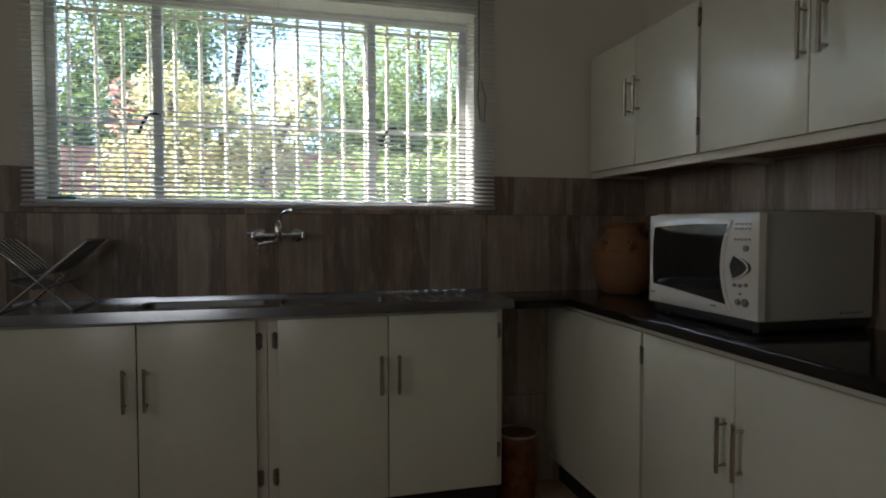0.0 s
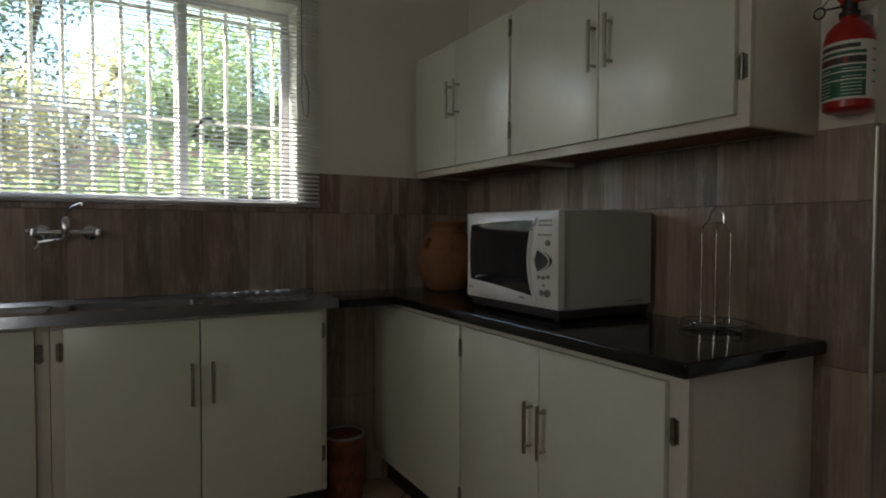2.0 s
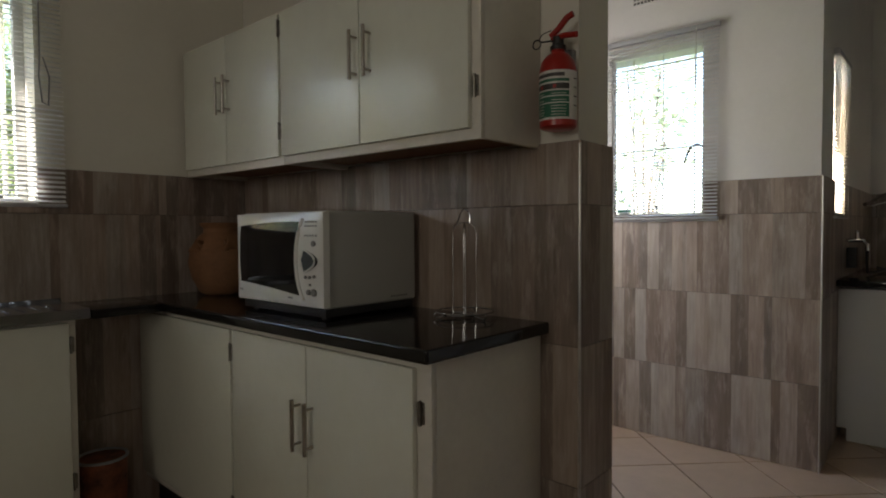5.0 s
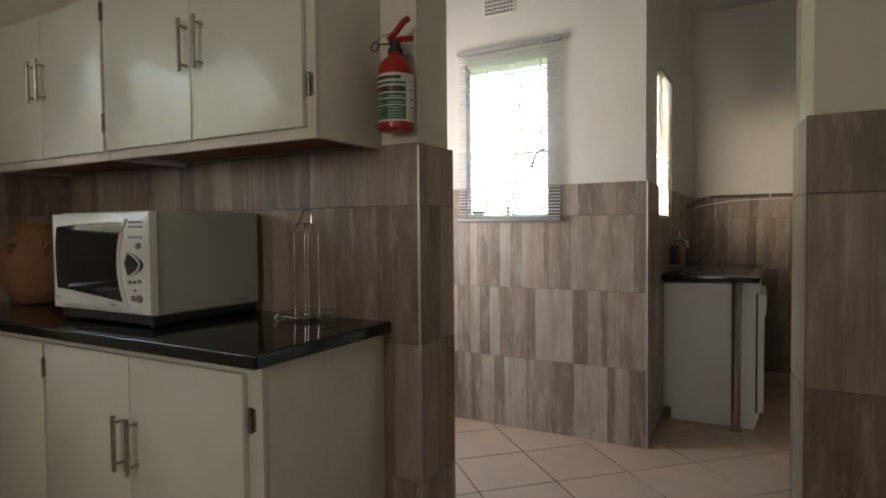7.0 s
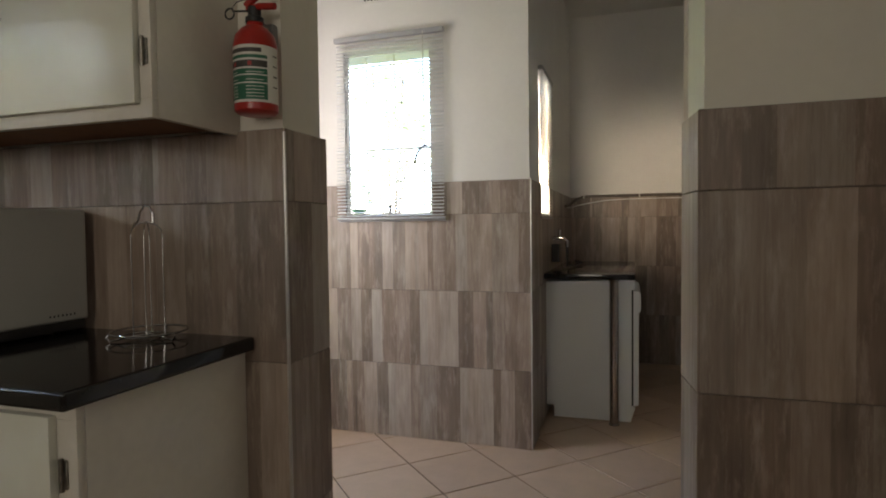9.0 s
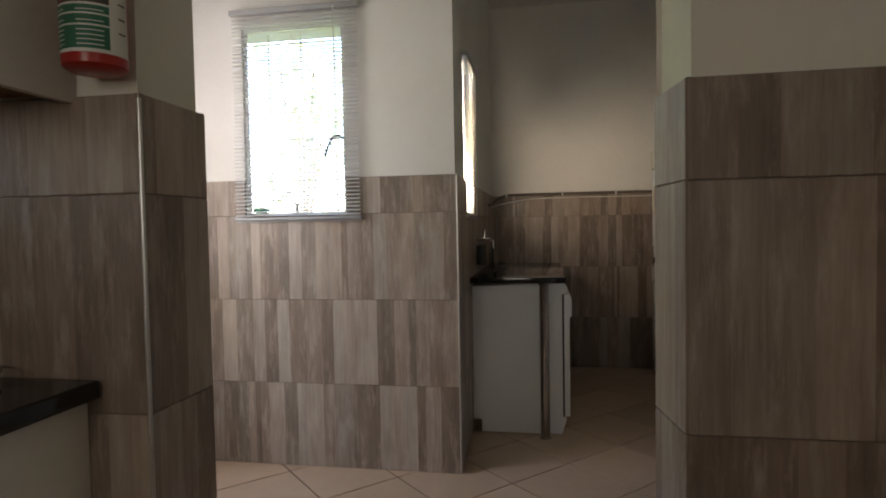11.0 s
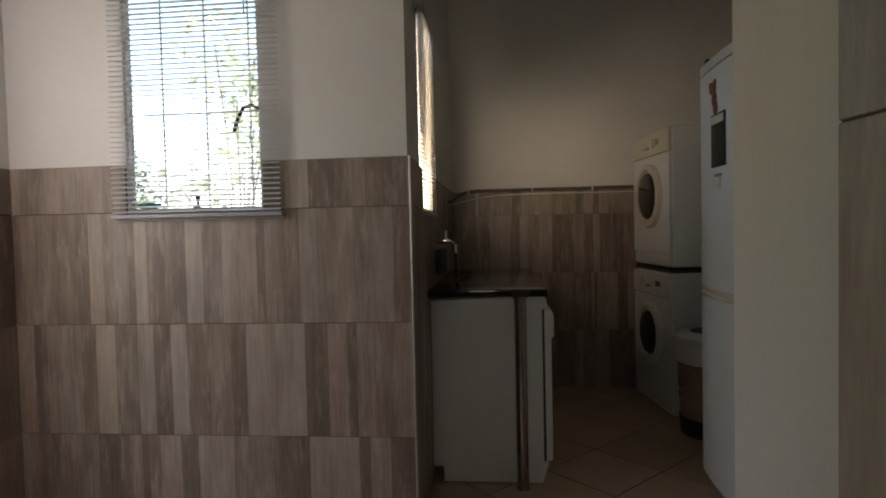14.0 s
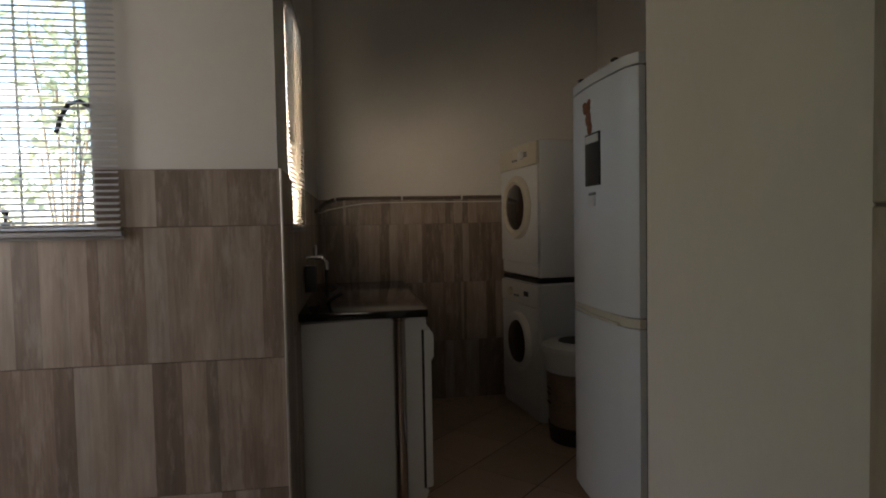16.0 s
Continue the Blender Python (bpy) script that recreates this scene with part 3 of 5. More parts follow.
def bowl_top(bm, x0, x1, y0, y1, z, holes):
    """A pressed sheet with bowls let into it, a front lip and a back upstand, all one skin."""
    xs = sorted({x0, x1, *[h[0] for h in holes], *[h[1] for h in holes]})
    ys = sorted({y0, y1, *[h[2] for h in holes], *[h[3] for h in holes]})
    grid = {(x, y): bm.verts.new((x, y, z)) for x in xs for y in ys}
    for a, c in zip(xs, xs[1:]):
        for d, e in zip(ys, ys[1:]):
            if not any(h[0] <= a and c <= h[1] and h[2] <= d and e <= h[3] for h in holes):
                bm.faces.new((grid[a, d], grid[c, d], grid[c, e], grid[a, e]))
    lip = [bm.verts.new((x, y0 - 0.003, z - 0.036)) for x in xs]
    back = [bm.verts.new((x, y1, z + 0.012)) for x in xs]
    end = [bm.verts.new((x1 + 0.002, y, z - 0.036)) for y in ys]
    for k in range(len(xs) - 1):
        bm.faces.new((lip[k], lip[k + 1], grid[xs[k + 1], y0], grid[xs[k], y0]))
        bm.faces.new((grid[xs[k], y1], grid[xs[k + 1], y1], back[k + 1], back[k]))
    for k in range(len(ys) - 1):
        bm.faces.new((end[k], end[k + 1], grid[x1, ys[k + 1]], grid[x1, ys[k]]))
    return bm


HOLES = [(-0.30, 0.15, 2.335, 2.53), (0.20, 0.62, 2.335, 2.53)]
top = part("drainer_top", bowl_top(bmesh.new(), -0.78, 1.108, 2.268, 2.598, 0.915, HOLES), STEEL, sink)
top.matrix_parent_inverse = inv
for h in HOLES:
    bm = bmesh.new()
    cx, cy, hx, hy = (h[0] + h[1]) / 2, (h[2] + h[3]) / 2, (h[1] - h[0]) / 2, (h[3] - h[2]) / 2
    rings = []
    for s, z, r in ((1.0, 0.9148, 0.002), (0.985, 0.905, 0.03), (0.95, 0.78, 0.04), (0.86, 0.765, 0.04)):
        loop = []
        for cxs, cys, a0 in ((1, 1, 0), (-1, 1, 90), (-1, -1, 180), (1, -1, 270)):
            for k in range(5):
                a = radians(a0 + k * 22.5)
                loop.append(bm.verts.new((cx + s * (cxs * (hx - r) + r * math.cos(a)), cy + s * (cys * (hy - r) + r * math.sin(a)), z)))
        rings.append(loop)
    for a, c in zip(rings, rings[1:]):
        for k in range(20):
            bm.faces.new((a[k], a[(k + 1) % 20], c[(k + 1) % 20], c[k]))
    bm.faces.new(rings[-1])
    p = part("bowl", bm, BOWL_STEEL, sink)
    p.matrix_parent_inverse = inv
for x in range(8):
    p = part("drainer_rib", B(0.70 + x * 0.045, 0.706 + x * 0.045, 2.33, 2.56, 0.9145, 0.918, bevel=0.001), STEEL, sink)
    p.matrix_parent_inverse = inv

def side_plate(pts, y0, y1):
    """A thin sheet with an outline in x and z, drawn out along y."""
    b = bmesh.new()
    f = b.faces.new([b.verts.new((x, y0, z)) for x, z in pts])
    g = bmesh.ops.extrude_face_region(b, geom=[f])
    bmesh.ops.translate(b, vec=(0, y1 - y0, 0), verts=[v for v in g["geom"] if isinstance(v, bmesh.types.BMVert)])
    return b


# wall mixer tap
tap = thing("mixer_tap", "chrome wall-mounted kitchen mixer tap with lever", "tap", (0.19, 2.603, 1.192))
bm = bmesh.new()
for s in (-1, 1):
    lathe(bm, [(0.027, 0), (0.027, 0.008), (0.014, 0.016), (0.013, 0.05)], (s * 0.075, 0, -0.02), 16, pose(0, 0, 0, 90, 0, 0))
tube(bm, [(-0.118, -0.06, -0.016), (-0.085, -0.06, -0.02), (0.085, -0.06, -0.02), (0.105, -0.06, -0.026)], 0.0095, 14)
for s in (-1, 1):
    lathe(bm, [(0.010, -0.012), (0.015, -0.008), (0.015, 0.012), (0.010, 0.016)], (s * 0.098, -0.06, -0.022), 14)
lathe(bm, [(0.014, -0.034), (0.017, 0.0), (0.016, 0.035), (0.009, 0.045)], (0, -0.06, -0.01), 18)
part("tap_body", bm, CHROME, tap)
part("spout", tube(bmesh.new(), [(0, -0.06, -0.03), (-0.01, -0.10, -0.045), (-0.05, -0.16, -0.05), (-0.075, -0.19, -0.055), (-0.078, -0.195, -0.075)], 0.0075, 12), CHROME, tap)
part("lever", tube(bmesh.new(), [(0, -0.06, 0.03), (0.004, -0.065, 0.05), (0.02, -0.085, 0.07), (0.05, -0.11, 0.082)], 0.0065, 10), CHROME, tap)

# dish rack: crossed wire legs that open into two wings
rack = thing("dish_rack", "folding dish rack of crossed metal wires with smoky trays", "dish rack", (-0.60, 2.45, 0.9155))
TRAY = mat("smoky_tray", (0.20, 0.23, 0.27), 0.22, scale=8, vary=0.2, bump=0.02)
for y in (-0.12, 0.12):
    part("wire_leg", tube(bmesh.new(), [(-0.11, y, 0.003), (0.0, y, 0.100), (0.16, y, 0.245)], 0.0045, 8), CHROME, rack)
    part("wire_leg", tube(bmesh.new(), [(0.11, y, 0.003), (0.0, y, 0.108), (-0.15, y, 0.245)], 0.0045, 8), CHROME, rack)
for x, z in ((0.16, 0.247), (-0.15, 0.247), (0.085, 0.108), (-0.085, 0.108), (0.11, 0.004), (-0.11, 0.004)):
    part("cross_bar", tube(bmesh.new(), [(x, -0.13, z), (x, 0.13, z)], 0.004, 8), CHROME, rack)
for s_ in (1, -1):
    part("tray", side_plate([(0.02 * s_, 0.125), (0.155 * s_, 0.240), (0.151 * s_, 0.244), (0.016 * s_, 0.129)], -0.115, 0.115), TRAY, rack, "smoky grey plastic tray")
    for k in range(7):
        y = -0.10 + k * 0.033
        part("plate_wire", tube(bmesh.new(), [(0.03 * s_, y, 0.14), (0.15 * s_, y, 0.25)], 0.002, 6), CHROME, rack)
    part("tray", side_plate([(0.01 * s_, 0.075), (0.09 * s_, 0.105), (0.09 * s_, 0.109), (0.01 * s_, 0.079)], -0.115, 0.115), TRAY, rack, "smoky grey plastic tray")


# ---- things on the worktop ----
mw = thing("microwave_oven", "white and grey microwave oven on the black worktop", "microwave", (1.467, 1.652, 0.907))
MZ0, MZ1, MY0, MY1 = 0.040, 0.338, -0.256, 0.245


def bulge(y, z):
    """Depth of the bowed front at a place on it."""
    u, v = 2 * (y - MY0) / (MY1 - MY0) - 1, 2 * (z - MZ0) / (MZ1 - MZ0) - 1
    return 0.010 - 0.019 * max(0.0, (1 - abs(u) ** 3.5) * (1 - abs(v) ** 3.5)) ** 0.6


bm = box(bmesh.new(), 0.028, 0.421, -0.250, 0.240, 0.034, 0.343, 0.010, 3)
part("casing", bm, GREY_PAINT, mw, "grey painted steel casing")
# black slab fills the space under the casing in place of its shadow
part("base_tray", B(0.026, 0.412, -0.244, 0.234, 0.008, 0.034, bevel=0.003), BLACK_PLASTIC, mw, "black slab for the shade under the oven")
for k in range(7):
    part("side_vent", B(0.30 + k * 0.012, 0.304 + k * 0.012, -0.2508, -0.2495, 0.05, 0.056), BLACK_PLASTIC, mw, "small dark vent slot")
bm = bmesh.new()
cols, rowsn = 28, 20
fv = {}
for a in range(cols + 1):
    for b in range(rowsn + 1):
        y, z = MY0 + (MY1 - MY0) * a / cols, MZ0 + (MZ1 - MZ0) * b / rowsn
        fv[a, b] = bm.verts.new((bulge(y, z), y, z))
for a in range(cols):
    for b in range(rowsn):
        bm.faces.new((fv[a, b], fv[a + 1, b], fv[a + 1, b + 1], fv[a, b + 1]))
rim = [fv[a, 0] for a in range(cols)] + [fv[cols, b] for b in range(rowsn)] + [fv[a, rowsn] for a in range(cols, 0, -1)] + [fv[0, b] for b in range(rowsn, 0, -1)]
backs = [bm.verts.new((0.034, v.co.y, v.co.z)) for v in rim]
for k in range(len(rim)):
    j = (k + 1) % len(rim)
    bm.faces.new((rim[k], rim[j], backs[j], backs[k]))
front = part("front_panel", bm, GLOSS_WHITE, mw, "glossy white bulged front panel")


def plate(pts, x, depth):
    """A flat plate with an outline in y and z, facing -x."""
    b = bmesh.new()
    f = b.faces.new([b.verts.new((x, p[0], p[1])) for p in pts])
    g = bmesh.ops.extrude_face_region(b, geom=[f])
    bmesh.ops.translate(b, vec=(depth, 0, 0), verts=[v for v in g["geom"] if isinstance(v, bmesh.types.BMVert)])
    return b


def skin(top, bottom, right, left, lift, n=18):
    """A sheet that follows the bowed front between four edge curves of y and z."""
    b, grid = bmesh.new(), {}
    for i in range(n + 1):
        u = i / n
        for j in range(n + 1):
            v = j / n
            y = left(v) * (1 - u) + right(v) * u
            z = bottom(u) * (1 - v) + top(u) * v
            grid[i, j] = b.verts.new((bulge(y, z) - lift, y, z))
    for i in range(n):
        for j in range(n):
            b.faces.new((grid[i, j], grid[i + 1, j], grid[i + 1, j + 1], grid[i, j + 1]))
    return b


def arc(v):
    return -0.156 + 0.026 * math.sin(math.pi * v)


part("door_window", skin(lambda u: 0.294 + 0.016 * math.sin(math.pi * (0.5 * u + 0.08)), lambda u: 0.104 - 0.030 * u ** 1.4,
                         arc, lambda v: 0.204 + 0.006 * math.sin(math.pi * v), 0.0012), BLACK_GLASS, mw, "dark glass door window")
bm = tube(bmesh.new(), [(bulge(arc(v) - 0.010, 0.06 + 0.26 * v) - 0.002, arc(v) - 0.010, 0.06 + 0.26 * v) for v in [k / 12 for k in range(13)]], 0.0065, 8)
part("door_rim", bm, GLOSS_WHITE, mw, "raised white door edge")
bx = bulge(-0.195, 0.185)
half = [(-0.182 - 0.056 * math.sin(math.pi * k / 14) ** 0.8, 0.221 - 0.070 * k / 14) for k in range(15)] + [(-0.172, 0.170), (-0.167, 0.186), (-0.172, 0.202)]
part("door_button", plate(half, bx - 0.006, 0.012), BLACK_PLASTIC, mw, "black half-round door release")
part("button_rim", tube(bmesh.new(), [(bx - 0.006, y, z) for y, z in half], 0.003, 6, True), GLOSS_WHITE, mw)
for yy, zz, r in [(-0.222, 0.240, 0.009), (-0.186, 0.135, 0.0055), (-0.205, 0.135, 0.0055), (-0.224, 0.138, 0.0055), (-0.196, 0.088, 0.009), (-0.220, 0.088, 0.012), (-0.206, 0.112, 0.0035)]:
    part("button", lathe(bmesh.new(), [(r, -0.004), (r, 0.004), (r * 0.8, 0.006)], (bulge(yy, zz), yy, zz), 14, pose(0, 0, 0, 0, -90, 0)), GREY_PLASTIC, mw, "small grey round button")
for zz in (0.262, 0.292, 0.305):
    for k in range(5):
        yy = -0.234 + k * 0.0115
        part("marking", B(bulge(yy, zz) - 0.0012, bulge(yy, zz) + 0.003, yy, yy + 0.008, zz, zz + 0.006), GREY_PLASTIC, mw, "tiny grey printed mark")
for yy, zz in ((0.208, 0.072), (-0.095, 0.062)):
    part("badge", B(bulge(yy, zz) - 0.0012, bulge(yy, zz) + 0.003, yy - 0.012, yy + 0.012, zz, zz + 0.006), GREY_PLASTIC, mw, "tiny grey badge")
for x in (0.06, 0.33):
    for y in (-0.2, 0.2):
        part("foot", lathe(bmesh.new(), [(0.014, 0), (0.016, 0.022)], (x, y, 0), 12), BLACK_PLASTIC, mw)

bm = bmesh.new()
lathe(bm, [(0.075, 0), (0.095, 0.012), (0.128, 0.075), (0.142, 0.14), (0.132, 0.205), (0.100, 0.255), (0.078, 0.275), (0.076, 0.292), (0.092, 0.308), (0.094, 0.316), (0.082, 0.318), (0.066, 0.300)], sides=36)
pot = thing("clay_pot", "round orange terracotta pot in the worktop corner", "pot", (1.695, 2.425, 0.907))
part("pot_body", bm, CLAY, pot)
part("rim_band", lathe(bmesh.new(), [(0.137, 0.190), (0.1385, 0.196), (0.135, 0.205), (0.132, 0.207)], sides=36), CLAY, pot)
for a in (200, 250, 300):
    ca, sa = math.cos(radians(a)), math.sin(radians(a))
    part("lug", tube(bmesh.new(), [(0.118 * ca, 0.118 * sa, 0.232), (0.150 * ca, 0.150 * sa, 0.238), (0.150 * ca, 0.150 * sa, 0.215), (0.132 * ca, 0.132 * sa, 0.2)], 0.009, 8), CLAY, pot)

towel = thing("paper_towel_holder", "empty chrome wire paper towel holder on the worktop", "towel holder", (1.815, 1.115, 0.907))


def ring(r, z, rr, n=28, cx=0, cy=0):
    return tube(bmesh.new(), [(cx + r * math.cos(k * math.tau / n), cy + r * math.sin(k * math.tau / n), z) for k in range(n)], rr, 8, True)


part("base_ring", ring(0.092, 0.022, 0.0025), WIRE, towel)
part("base_ring", ring(0.050, 0.012, 0.0024, cx=-0.012, cy=0.014), WIRE, towel)
for a in (20, 140, 260):
    c, s = math.cos(radians(a)), math.sin(radians(a))
    part("foot", tube(bmesh.new(), [(0.092 * c, 0.092 * s, 0.022), (0.099 * c, 0.099 * s, 0.012), (0.090 * c, 0.090 * s, 0.004), (0.05 * c, 0.05 * s, 0.010), (0, 0, 0.014)], 0.0028, 8), WIRE, towel)
for a in (35, 125):
    c, s = math.cos(radians(a)) * 0.037, math.sin(radians(a)) * 0.037
    hoop = [(c, s, 0.012), (c, s, 0.27)] + [(c * math.cos(k * math.pi / 8), s * math.cos(k * math.pi / 8), 0.27 + 0.034 * math.sin(k * math.pi / 8)) for k in range(1, 8)] + [(-c, -s, 0.27), (-c, -s, 0.012)]
    part("upright", tube(bmesh.new(), hoop, 0.0018, 8), WIRE, towel)
part("top_loop", tube(bmesh.new(), [(0.0, -0.022, 0.302), (0.0, -0.022, 0.325), (0.0, -0.012, 0.343), (0.0, 0.006, 0.346), (0.0, 0.018, 0.330), (0.0, 0.026, 0.308), (0.0, 0.040, 0.296), (0.0, 0.046, 0.285)], 0.0028, 8), WIRE, towel)

# ---- fire extinguisher on the partition ----
ext = thing("fire_extinguisher", "small red fire extinguisher with green label hung on the wall", "fire extinguisher", (1.862, 0.806, 1.472))
part("cylinder", lathe(bmesh.new(), [(0.044, 0), (0.052, 0.006), (0.053, 0.02), (0.053, 0.165), (0.047, 0.19), (0.033, 0.208), (0.020, 0.216), (0.019, 0.228)], sides=36), RED, ext)


def band(r, z0, z1, a0, a1, n=14):
    b = bmesh.new()
    lo = [b.verts.new((r * math.cos(radians(a0 + (a1 - a0) * k / n)), r * math.sin(radians(a0 + (a1 - a0) * k / n)), z0)) for k in range(n + 1)]
    hi = [b.verts.new((v.co.x, v.co.y, z1)) for v in lo]
    for k in range(n):
        b.faces.new((lo[k], lo[k + 1], hi[k + 1], hi[k]))
    return b


part("label_sheet", band(0.0536, 0.022, 0.158, 105, 290, 24), LABEL_WHITE, ext, "white printed label")
part("label_band", band(0.0539, 0.028, 0.066, 110, 245), LABEL_GREEN, ext, "dark green printed panel")
part("label_band", band(0.0539, 0.069, 0.085, 110, 245), LABEL_GREEN, ext, "dark green printed panel")
part("label_band", band(0.0539, 0.088, 0.101, 110, 245), LABEL_GREEN, ext, "dark green printed panel")
part("label_band", band(0.0539, 0.105, 0.121, 110, 245), LABEL_DARK, ext, "dark panel with small signs")
part("label_band", band(0.0539, 0.126, 0.134, 110, 245), LABEL_GREEN, ext, "dark green printed strip")
part("label_band", band(0.0539, 0.140, 0.150, 130, 230), LABEL_DARK, ext, "dark printed name bar")
for a in (150, 195):
    part("sign", band(0.0542, 0.108, 0.118, a, a + 10, 3), RED, ext, "small red sign")
for z in (0.034, 0.042, 0.050, 0.058, 0.074, 0.092):
    part("text_line", band(0.0541, z, z + 0.0016, 125, 165, 5), LABEL_WHITE, ext, "thin white text line")
    part("text_line", band(0.0541, z, z + 0.0016, 190, 235, 5), LABEL_WHITE, ext, "thin white text line")
for z in (0.06, 0.085, 0.11, 0.135):
    part("text_line", band(0.0541, z, z + 0.003, 262, 280, 4), LABEL_DARK, ext, "thin dark text line")
part("valve", lathe(bmesh.new(), [(0.022, 0.224), (0.022, 0.236), (0.016, 0.240), (0.016, 0.262)], sides=20), BLACK_PLASTIC, ext, "black valve body")
bm = bmesh.new()
tube(bm, [(-0.002, 0.018, 0.258), (-0.004, -0.02, 0.262), (-0.006, -0.062, 0.256)], 0.0085, 8)
part("lower_handle", bm, RED, ext)
bm = bmesh.new()
tube(bm, [(-0.002, 0.022, 0.268), (-0.003, -0.005, 0.285), (-0.004, -0.03, 0.308), (-0.004, -0.05, 0.316)], 0.009, 8)
part("squeeze_lever", bm, RED, ext)
part("safety_pin", tube(bmesh.new(), [(-0.012, 0.0, 0.25), (-0.014, 0.045, 0.254), (-0.014, 0.052, 0.256)], 0.0025, 6), BLACK_PLASTIC, ext)
bm = tube(bmesh.new(), [(-0.014, 0.062 + 0.013 * math.cos(k * math.tau / 18), 0.25 + 0.013 * math.sin(k * math.tau / 18)) for k in range(18)], 0.0022, 6, True)
part("pin_ring", bm, BLACK_PLASTIC, ext)
bm = tube(bmesh.new(), [(-0.012, 0.058, 0.262), (-0.010, 0.045, 0.277), (-0.008, 0.018, 0.283)], 0.0014, 5)
part("pin_tie", bm, BLACK_PLASTIC, ext)
part("hanger", boxes((0.045, 0.067, -0.02, 0.02, 0.18, 0.235), (0.015, 0.045, -0.012, 0.012, 0.222, 0.230)), GREY_PLASTIC, ext, "grey wall hook")


# ---- laundry ----
def drum_machine(name, label, base, h, door_z, door_r, ring_m, glass_m, rz, kind):
    w, d = 0.59, 0.54
    k = thing(name, label, kind, base, rz=rz)
    part("casing", box(bmesh.new(), -w / 2, w / 2, -d, -0.012, 0.012, h, 0.012, 3), WHITE_ENAMEL, k)
    part("front_panel", box(bmesh.new(), -w / 2, w / 2, -0.012, 0.004, 0.10, h - 0.155, 0.006, 2), WHITE_ENAMEL, k)
    part("control_panel", box(bmesh.new(), -w / 2, w / 2, -0.014, 0.010, h - 0.150, h - 0.008, 0.008, 3), CREAM_PLASTIC if kind == "dryer" else WHITE_PLASTIC, k)
    part("kick_panel", box(bmesh.new(), -w / 2 + 0.006, w / 2 - 0.006, -0.012, -0.002, 0.02, 0.096, 0.004, 2), WHITE_ENAMEL, k)
    turn = pose(0, 0, 0, -90, 0, 0)
    door = part("door", lathe(bmesh.new(), [(door_r, 0.0), (door_r, 0.016), (door_r * 0.95, 0.030), (door_r * 0.82, 0.034), (door_r * 0.75, 0.020)], (0, 0.004, door_z), 40, turn), ring_m, k, "round porthole door ring")
    part("door_glass", lathe(bmesh.new(), [(door_r * 0.755, 0.012), (door_r * 0.68, 0.030), (door_r * 0.45, 0.040), (0.01, 0.043)], (0, 0.004, door_z), 40, turn), glass_m, door, "dark bulging porthole glass")
    part("knob", lathe(bmesh.new(), [(0.028, 0), (0.026, 0.018), (0.020, 0.022)], (-0.09 if kind == "dryer" else 0.12, 0.010, h - 0.078), 22, turn), WHITE_PLASTIC if kind == "dryer" else CREAM_PLASTIC, k)
    part("display", B(-0.16, -0.09, 0.009, 0.012, h - 0.092, h - 0.060), BLACK_PLASTIC if kind != "dryer" else GREY_PLASTIC, k, "small dark display")
    for i in range(3):
        part("button", lathe(bmesh.new(), [(0.008, 0), (0.007, 0.006)], (0.0 + i * 0.03, 0.010, h - 0.10), 10, turn), GREY_PLASTIC, k)
    for x in (-0.2, 0.2):
        for y in (-0.5, -0.06):
            part("foot", lathe(bmesh.new(), [(0.02, 0), (0.02, 0.014)], (x, y, 0), 10), BLACK_PLASTIC, k)
    return k


PORT = mat("porthole_glass", (0.035, 0.022, 0.018), 0.08, scale=9, vary=0.4, bump=0.0)
wm = drum_machine("washing_machine", "white front-loading washing machine on the tiled floor", (5.485, -0.868, 0.0), 0.875, 0.475, 0.195, WHITE_PLASTIC, PORT, 7.2, "washing machine")
mat_pad = tagged(place(part("rubber_mat", B(-0.285, 0.285, -0.53, -0.006, 0.0, 0.022), BLACK_PLASTIC), (5.485, -0.868, 0.876), 7.2), "thin black rubber mat between the stacked machines", "mat")
dr = drum_machine("tumble_dryer", "cream-white tumble dryer stacked on the washing machine", (5.485, -0.868, 0.899), 0.86, 0.455, 0.205, CREAM_PLASTIC, PORT, 7.2, "dryer")

# fridge-freezer with bowed doors, facing the laundry counter
fr = thing("fridge_freezer", "tall white fridge freezer with bowed doors and magnets", "fridge", (4.06, -0.80, 0.0))
FX0, FX1 = -0.31, 0.31


def bowed(z0, z1, bow=0.022, n=12, t=0.045):
    b = bmesh.new()
    lo, hi = [], []
    for z, store in ((z0, lo), (z1, hi)):
        for k in range(n + 1):
            u = -1 + 2 * k / n
            store.append(b.verts.new((FX0 + (FX1 - FX0) * (u + 1) / 2, bow * (1 - u * u) - 0.02 * max(0, abs(u) - 0.9) * 10, z)))
        store.append(b.verts.new((FX1, -t, z)))
        store.append(b.verts.new((FX0, -t, z)))
    b.faces.new(lo[::-1])
    b.faces.new(hi)
    m = len(lo)
    for k in range(m):
        b.faces.new((lo[k], lo[(k + 1) % m], hi[(k + 1) % m], hi[k]))
    return b


